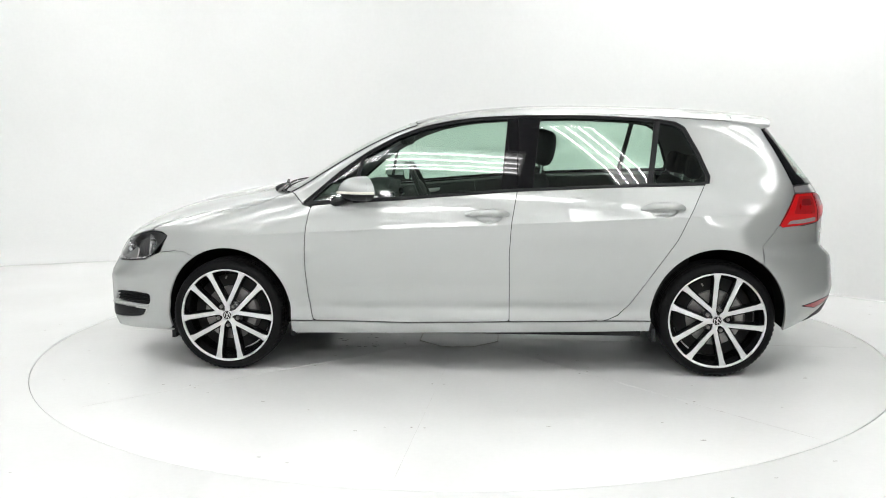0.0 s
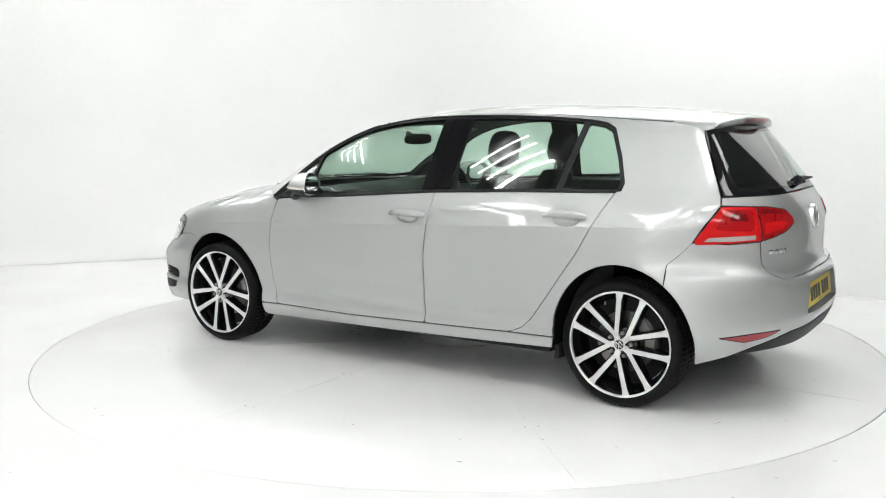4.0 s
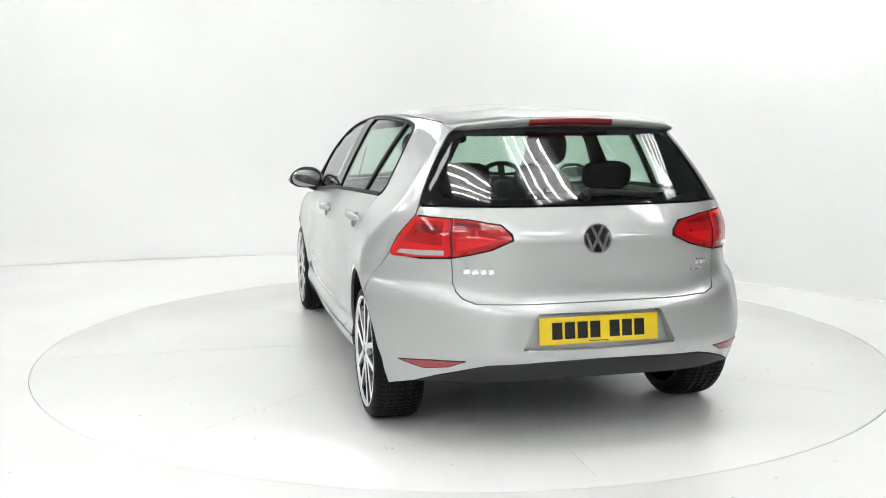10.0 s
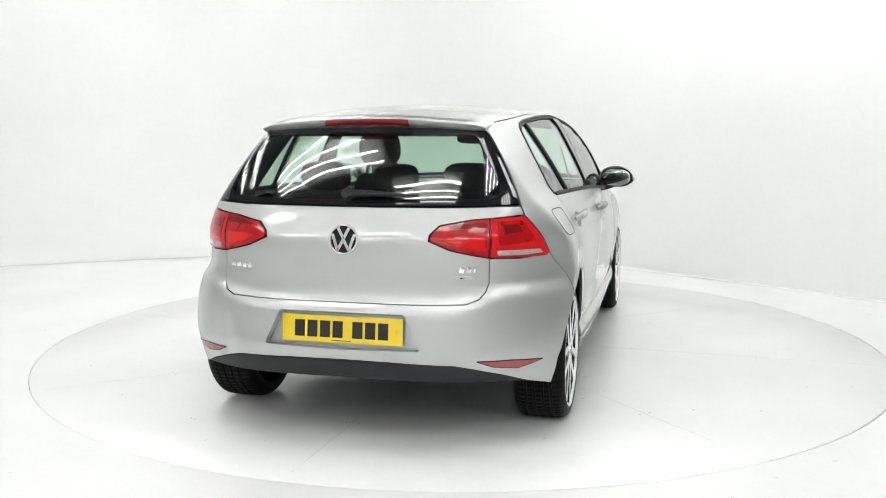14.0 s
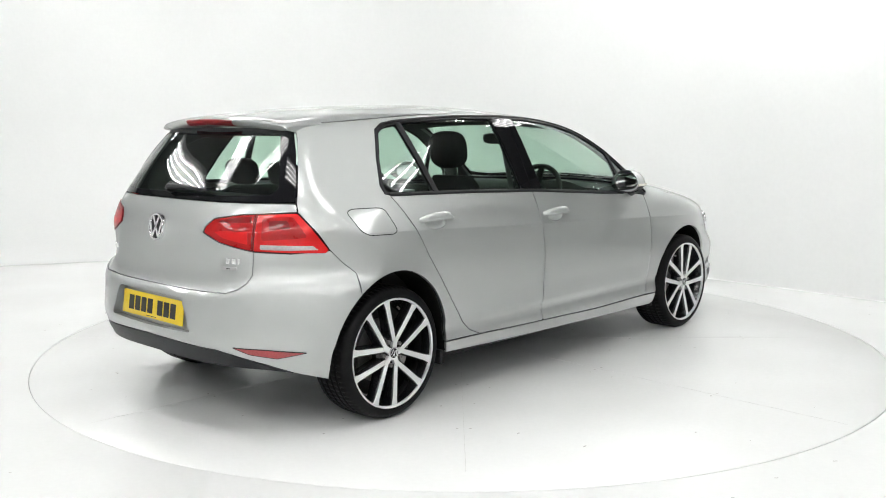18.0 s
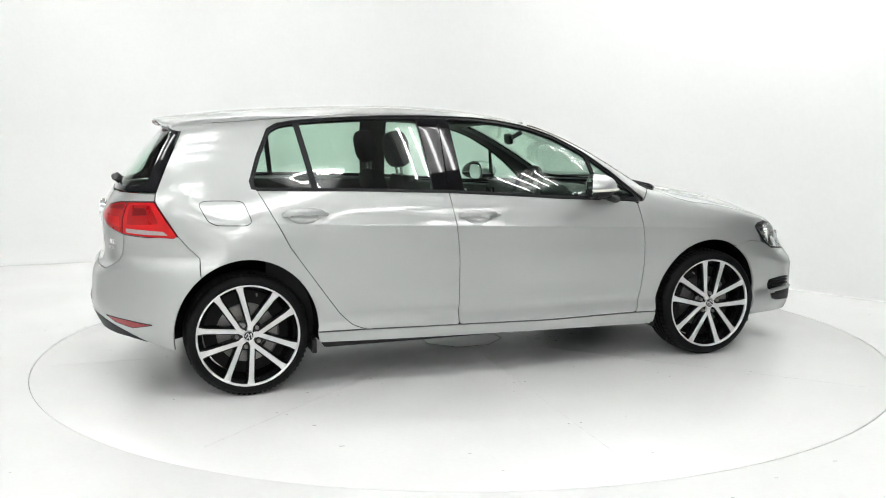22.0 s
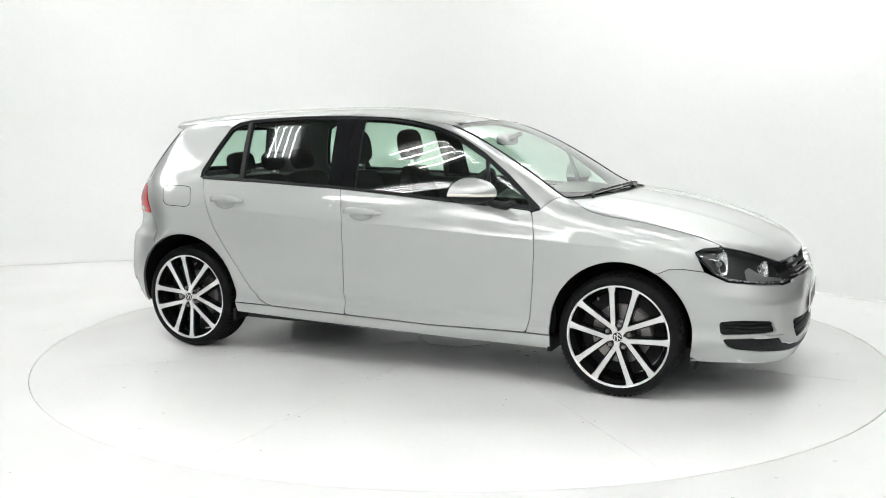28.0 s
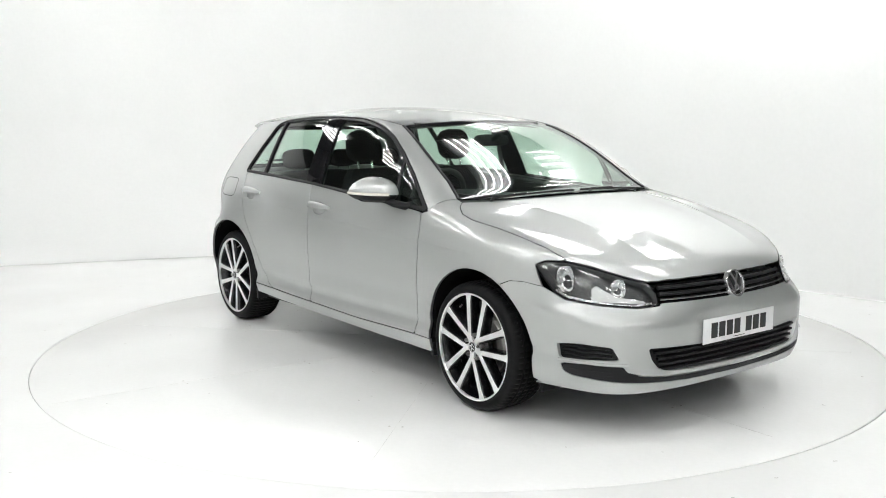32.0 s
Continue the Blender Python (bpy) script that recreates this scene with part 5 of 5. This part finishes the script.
def build_wheels(car):
    wheel = new("wheel")
    wheel.parent = car
    tagged(wheel, "black and polished alloy wheel with five paired spokes")
    # the tyre, with grooves and shoulder blocks; y points out of the car, 0 is the hub cap
    R, w = 0.3085, 0.1125
    prof = [(0.246, 0.0), (0.253, 0.006), (0.268, 0.009), (0.284, 0.005), (0.296, -0.006), (0.3045, -0.018), (0.3065, -0.030)]
    tread = []
    for g in (-0.052, -0.088, -0.126, -0.162):
        tread += [(R, g + 0.007), (R - 0.007, g + 0.005), (R - 0.007, g - 0.005), (R, g - 0.007)]
    prof = prof + tread + [(0.3065, -0.184), (0.3045, -0.196), (0.296, -0.208), (0.282, -0.219), (0.262, -0.223), (0.243, -0.220), (0.236, -0.214)]
    bm = bmesh.new()
    n = 216
    rows = []
    for k in range(n):
        a = 2 * math.pi * k / n
        cut = 0.0055 if k % 3 == 0 else 0.0
        row = []
        for i, (r, y) in enumerate(prof):
            c = cut if r > 0.302 and (y > -0.05 or y < -0.165) else (cut * 0.6 if r > 0.307 else 0)
            row.append(((r - c) * math.cos(a), y, (r - c) * math.sin(a)))
        rows.append(row)
    add_grid(bm, rows, close_u=True)
    part("tyre", bm, RUBBER, wheel, "black low-profile tyre with tread grooves")
    bm = add_lathe(bmesh.new(), [(0.2565, -0.010), (0.2575, 0.002), (0.2555, 0.007), (0.2505, 0.008), (0.2465, 0.005), (0.245, -0.006)], 96)
    part("rim_edge", bm, ALLOY, wheel, "polished outer rim edge")
    bm = add_lathe(bmesh.new(), [(0.2455, -0.004), (0.236, -0.030), (0.222, -0.060), (0.214, -0.14), (0.222, -0.19), (0.240, -0.212)], 72)
    part("barrel", bm, RIM_BLACK, wheel, "black rim barrel")
    # spokes in five pairs
    body, face = bmesh.new(), bmesh.new()

    def bar(bm, width0, width1, y_lo, y_hi, slope_in):
        rows = []
        for t in np.linspace(0, 1, 7):
            r = 0.052 + (0.250 - 0.052) * t
            wd = (width0 + (width1 - width0) * t) / 2
            flare = 0.006 * max(0, t - 0.85) / 0.15
            wd += flare
            yy = y_hi - slope_in * (1 - t) ** 1.5 - 0.004 * t
            rows.append([(r, y_lo - 0.016 * (1 - t), -wd - 0.003), (r, yy - 0.004, -wd - 0.001), (r, yy, -wd + 0.002), (r, yy, wd - 0.002), (r, yy - 0.004, wd + 0.001), (r, y_lo - 0.016 * (1 - t), wd + 0.003)])
        vs = add_grid(bm, rows, close_v=True)
        cap(bm, vs[0])
        cap(bm, vs[-1][::-1])
    bar(body, 0.032, 0.038, -0.045, 0.0025, 0.004)
    bar(face, 0.0225, 0.028, -0.012, 0.0045, 0.004)
    spoke = part("spoke", body, RIM_BLACK, wheel, "black spoke with polished face")
    plate = part("spoke_face", face, ALLOY, spoke)
    for i in range(5):
        for s in (-1, 1):
            mid = 90 + 72 * i
            a0, a1 = radians(mid), radians(mid + s * 21.8)
            p0 = Vector((0.046 * math.cos(a0), 0, 0.046 * math.sin(a0)))
            p1 = Vector((0.250 * math.cos(a1), 0, 0.250 * math.sin(a1)))
            d = (p1 - p0)
            ang = math.atan2(d.z, d.x)
            m = Matrix.Translation(p1) @ Matrix.Rotation(-ang, 4, "Y") @ Matrix.Translation((-0.250, 0, 0))
            if i == 0 and s == -1:
                spoke.matrix_basis = m
            else:
                ob = new("spoke", spoke.data)
                ob.parent, ob.matrix_basis = wheel, m
                f = new("spoke_face", plate.data)
                f.parent = ob
    bm = add_lathe(bmesh.new(), [(0.0005, -0.012), (0.050, -0.014), (0.066, -0.018), (0.080, -0.030), (0.082, -0.055)], 40)
    part("hub", bm, RIM_BLACK, wheel, "black wheel hub")
    bm = add_lathe(bmesh.new(), [(0.0005, 0.0045), (0.024, 0.0045), (0.0295, 0.0040), (0.0315, 0.0), (0.0315, -0.02)], 32)
    star = bmesh.new()
    for i in range(5):
        add_box(star, 0.020, 0.070, -0.014, 0.0034, -0.0135, 0.0135, 0.003, Matrix.Rotation(-radians(90 + 72 * i), 4, "Y"))
    part("hub_star", star, ALLOY, wheel, "polished star where the spokes meet")
    cap_ob = part("hub_cap", bm, CHROME, wheel, "round chrome hub cap")
    bm = add_lathe(bmesh.new(), [(0.0005, 0.0052), (0.0225, 0.0052), (0.0230, 0.004)], 32)
    part("hub_cap_field", bm, GLOSS_BLACK, cap_ob)
    bm = bmesh.new()
    emblem_bars(bm, 0.0215, 0.0042, 0.0036)
    bmesh.ops.transform(bm, matrix=pose(0, 0.0035, 0, -90, 0, 0) @ Matrix.Scale(-1, 4, (1, 0, 0)), verts=bm.verts)
    part("hub_emblem", bm, CHROME, cap_ob)
    bm0 = None
    for i in range(5):
        a = radians(90 + 36 + 72 * i)
        if bm0 is None:
            bm = add_lathe(bmesh.new(), [(0.0005, -0.008), (0.0045, -0.008), (0.005, -0.004), (0.0085, -0.004), (0.0095, -0.006), (0.0095, -0.030)], 14)
            ob = part("wheel_bolt", bm, STEEL, wheel, "steel wheel bolt")
            bm0 = ob.data
        else:
            ob = new("wheel_bolt", bm0)
            ob.parent = wheel
        ob.location = (0.057 * math.cos(a), 0.006, 0.057 * math.sin(a))
    # a valve
    bm = bmesh.new()
    add_tube(bm, [(0.0, -0.02, 0.212), (0.0, -0.004, 0.203)], 0.0045, 8)
    part("tyre_valve", bm, STEEL, wheel)
    bm = add_lathe(bmesh.new(), [(0.06, -0.066), (0.075, -0.068), (0.078, -0.082), (0.148, -0.082), (0.149, -0.086), (0.149, -0.102), (0.06, -0.104)], 56)
    # brake parts stand still against the wheel but share its frame
    part("brake_disc", bm, STEEL, wheel, "grey steel brake disc")
    bm = add_lathe(bmesh.new(), [(0.0005, -0.105), (0.17, -0.105), (0.212, -0.115)], 48)
    part("back_plate", bm, UNDER, wheel, "black brake back plate")
    bm = bmesh.new()
    rows = []
    for a in np.linspace(-28, 28, 9):
        c, s = math.cos(radians(a + 180)), math.sin(radians(a + 180))
        rows.append([(r * c, y, r * s) for r, y in ((0.095, -0.075), (0.105, -0.060), (0.150, -0.058), (0.162, -0.070), (0.162, -0.115))])
    vs = add_grid(bm, rows)
    part("brake_caliper", bm, STEEL, wheel, "grey brake caliper")

    def spot(x, side, hub_y, turn):
        # turn: degrees that the pattern is turned, seen from outside, anticlockwise
        m = pose(x, side * hub_y, HUB_Z, 0, 0, 0 if side > 0 else 180)
        return m @ Matrix.Rotation(radians(turn), 4, "Y")
    others = ((1, 1, 0.873, 1), (-1, 1, 0.849, 23), (-1, -1, 0.849, -13), (1, -1, 0.873, 30))
    first = True
    for fx, side, hy, turn in others:
        m = spot(fx * HUB_X, side, hy, turn)
        if first:
            wheel.matrix_basis = m
            first = False
        else:
            copy_thing(wheel, m)


def emblem_bars(bm, r, w, h):
    """Two stacked chevrons in a ring, flat in x and y, as plain bars."""
    def stroke(a, b):
        a, b = Vector(a), Vector(b)
        d = (b - a).normalized()
        n = Vector((-d.y, d.x)) * w / 2
        add_plate(bm, [tuple(a - n), tuple(b - n), tuple(b + n), tuple(a + n)], h)
    k = r
    stroke((-0.40 * k, 0.80 * k), (0, 0.05 * k))
    stroke((0.40 * k, 0.80 * k), (0, 0.05 * k))
    stroke((-0.80 * k, 0.36 * k), (-0.42 * k, -0.78 * k))
    stroke((-0.42 * k, -0.78 * k), (0, 0.0))
    stroke((0.80 * k, 0.36 * k), (0.42 * k, -0.78 * k))
    stroke((0.42 * k, -0.78 * k), (0, 0.0))


def build_badges(car):
    # round emblems, front and rear
    for nm, m, r in (("rear_emblem", pose(-1.994, 0, 0.883, 90, 0, -90) @ pose(0, 0, 0, -7, 0, 0), 0.063), ("front_emblem", pose(2.126, 0, 0.628, 90, 0, 90) @ pose(0, 0, 0, -18, 0, 0), 0.064)):
        bm = add_lathe(bmesh.new(), [(r * 0.83, 0.004), (r * 0.87, 0.010), (r * 0.97, 0.010), (r, 0.004), (r, -0.012)], 48)
        bmesh.ops.transform(bm, matrix=m @ pose(0, 0, 0, 90, 0, 0), verts=bm.verts)
        ring = part(nm, bm, CHROME, car, "round chrome emblem with stacked chevrons")
        bm = add_lathe(bmesh.new(), [(0.0005, 0.002), (r * 0.88, 0.002)], 40)
        bmesh.ops.transform(bm, matrix=m @ pose(0, 0, 0, 90, 0, 0), verts=bm.verts)
        part("emblem_field", bm, TRIM, ring)
        bm = bmesh.new()
        emblem_bars(bm, r * 0.93, r * 0.20, 0.009)
        bmesh.ops.transform(bm, matrix=m, verts=bm.verts)
        part("emblem_bars", bm, CHROME, ring)
    # model letters as plain bars
    def bars(name, x0, widths, gap, z, h, mat, label):
        root = None
        u = x0
        for wd in widths:
            a0 = u + wd / 2
            p, n = on_form(a0, z, "rear", 0.0)
            m = Matrix.Translation(p) @ Vector((1, 0, 0)).rotation_difference(n).to_matrix().to_4x4()
            ob = part(name, box(-0.001, 0.0035, -wd * 0.49, wd * 0.49, -h / 2, h / 2, 0.0015, m), mat, car if root is None else root, label if root is None else "")
            root = root or ob
            u += wd + gap
    bars("model_bar", radians(30.7), [-0.027, -0.028, -0.022, -0.022], -0.0065, 0.757, 0.020, CHROME, "chrome bars where the model name stands")
    bars("model_bar", -radians(26.4), [-0.020, -0.020, -0.008], -0.008, 0.765, 0.024, CHROME, "small chrome bars of the model type")
    bars("model_tag", -radians(25.0), [-0.078], -0.008, 0.733, 0.014, SILVER_TRIM, "small silver tag with dark bars")
    bars("model_tag_bar", -radians(25.3), [-0.014, -0.045], -0.006, 0.733, 0.006, PLATE_INK, "dark bars on the silver tag")
    # number plates with plain bars
    def plate(nm, m, mat):
        ob = part(nm, box(-0.260, 0.260, -0.0555, 0.0555, 0.0, 0.004, 0.0015, m), mat, car, "yellow number plate with black bars" if mat is PLATE_YELLOW else "white number plate with black bars")
        xs = [-0.205, -0.150, -0.095, -0.040, 0.045, 0.100, 0.155]
        for k, x in enumerate(xs):
            part("plate_bar", box(x, x + 0.044, -0.034, 0.034, 0.004, 0.0048, 0.0, m), PLATE_INK, ob)
        part("plate_bar", box(-0.045, 0.040, -0.0475, -0.0445, 0.004, 0.0046, 0.0, m), PLATE_INK, ob)
        for s in (-1, 1):
            bm = bmesh.new()
            add_lathe(bm, [(0.0005, 0.0016), (0.004, 0.0012), (0.006, 0.0)], 12)
            bmesh.ops.transform(bm, matrix=m @ pose(s * 0.235, 0.0, 0.004, 90, 0, 0), verts=bm.verts)
            part("plate_screw", bm, mat, ob)
    plate("rear_number_plate", pose(-2.034, 0, 0.5165, 90, 0, -90) @ pose(0, 0, 0, -7, 0, 0), PLATE_YELLOW)
    plate("front_number_plate", pose(2.158, 0, 0.4405, 90, 0, 90), PLATE_WHITE)
    part("plate_holder", box(2.10, 2.157, -0.21, 0.21, 0.405, 0.48, 0.01), TRIM, car, "black plate holder")


CAR = build_car()



def motions():
    turn = []
    step = [0.0, 0.1, 0.3] + [0.5 * k for k in range(1, 64)] + [31.7, 31.9, 32.0]
    for t in step:
        a = TURN_START + TURN_RATE * t
        turn.append((t, a))
    c = [(t, pose(math.cos(radians(a)) * OFF_X - math.sin(radians(a)) * OFF_Y, math.sin(radians(a)) * OFF_X + math.cos(radians(a)) * OFF_Y, 0, 0, 0, a)) for t, a in turn]
    walk(CAR, c)
    walk(TURNTABLE, [(t, pose(0, 0, 0, 0, 0, a)) for t, a in turn])


motions()
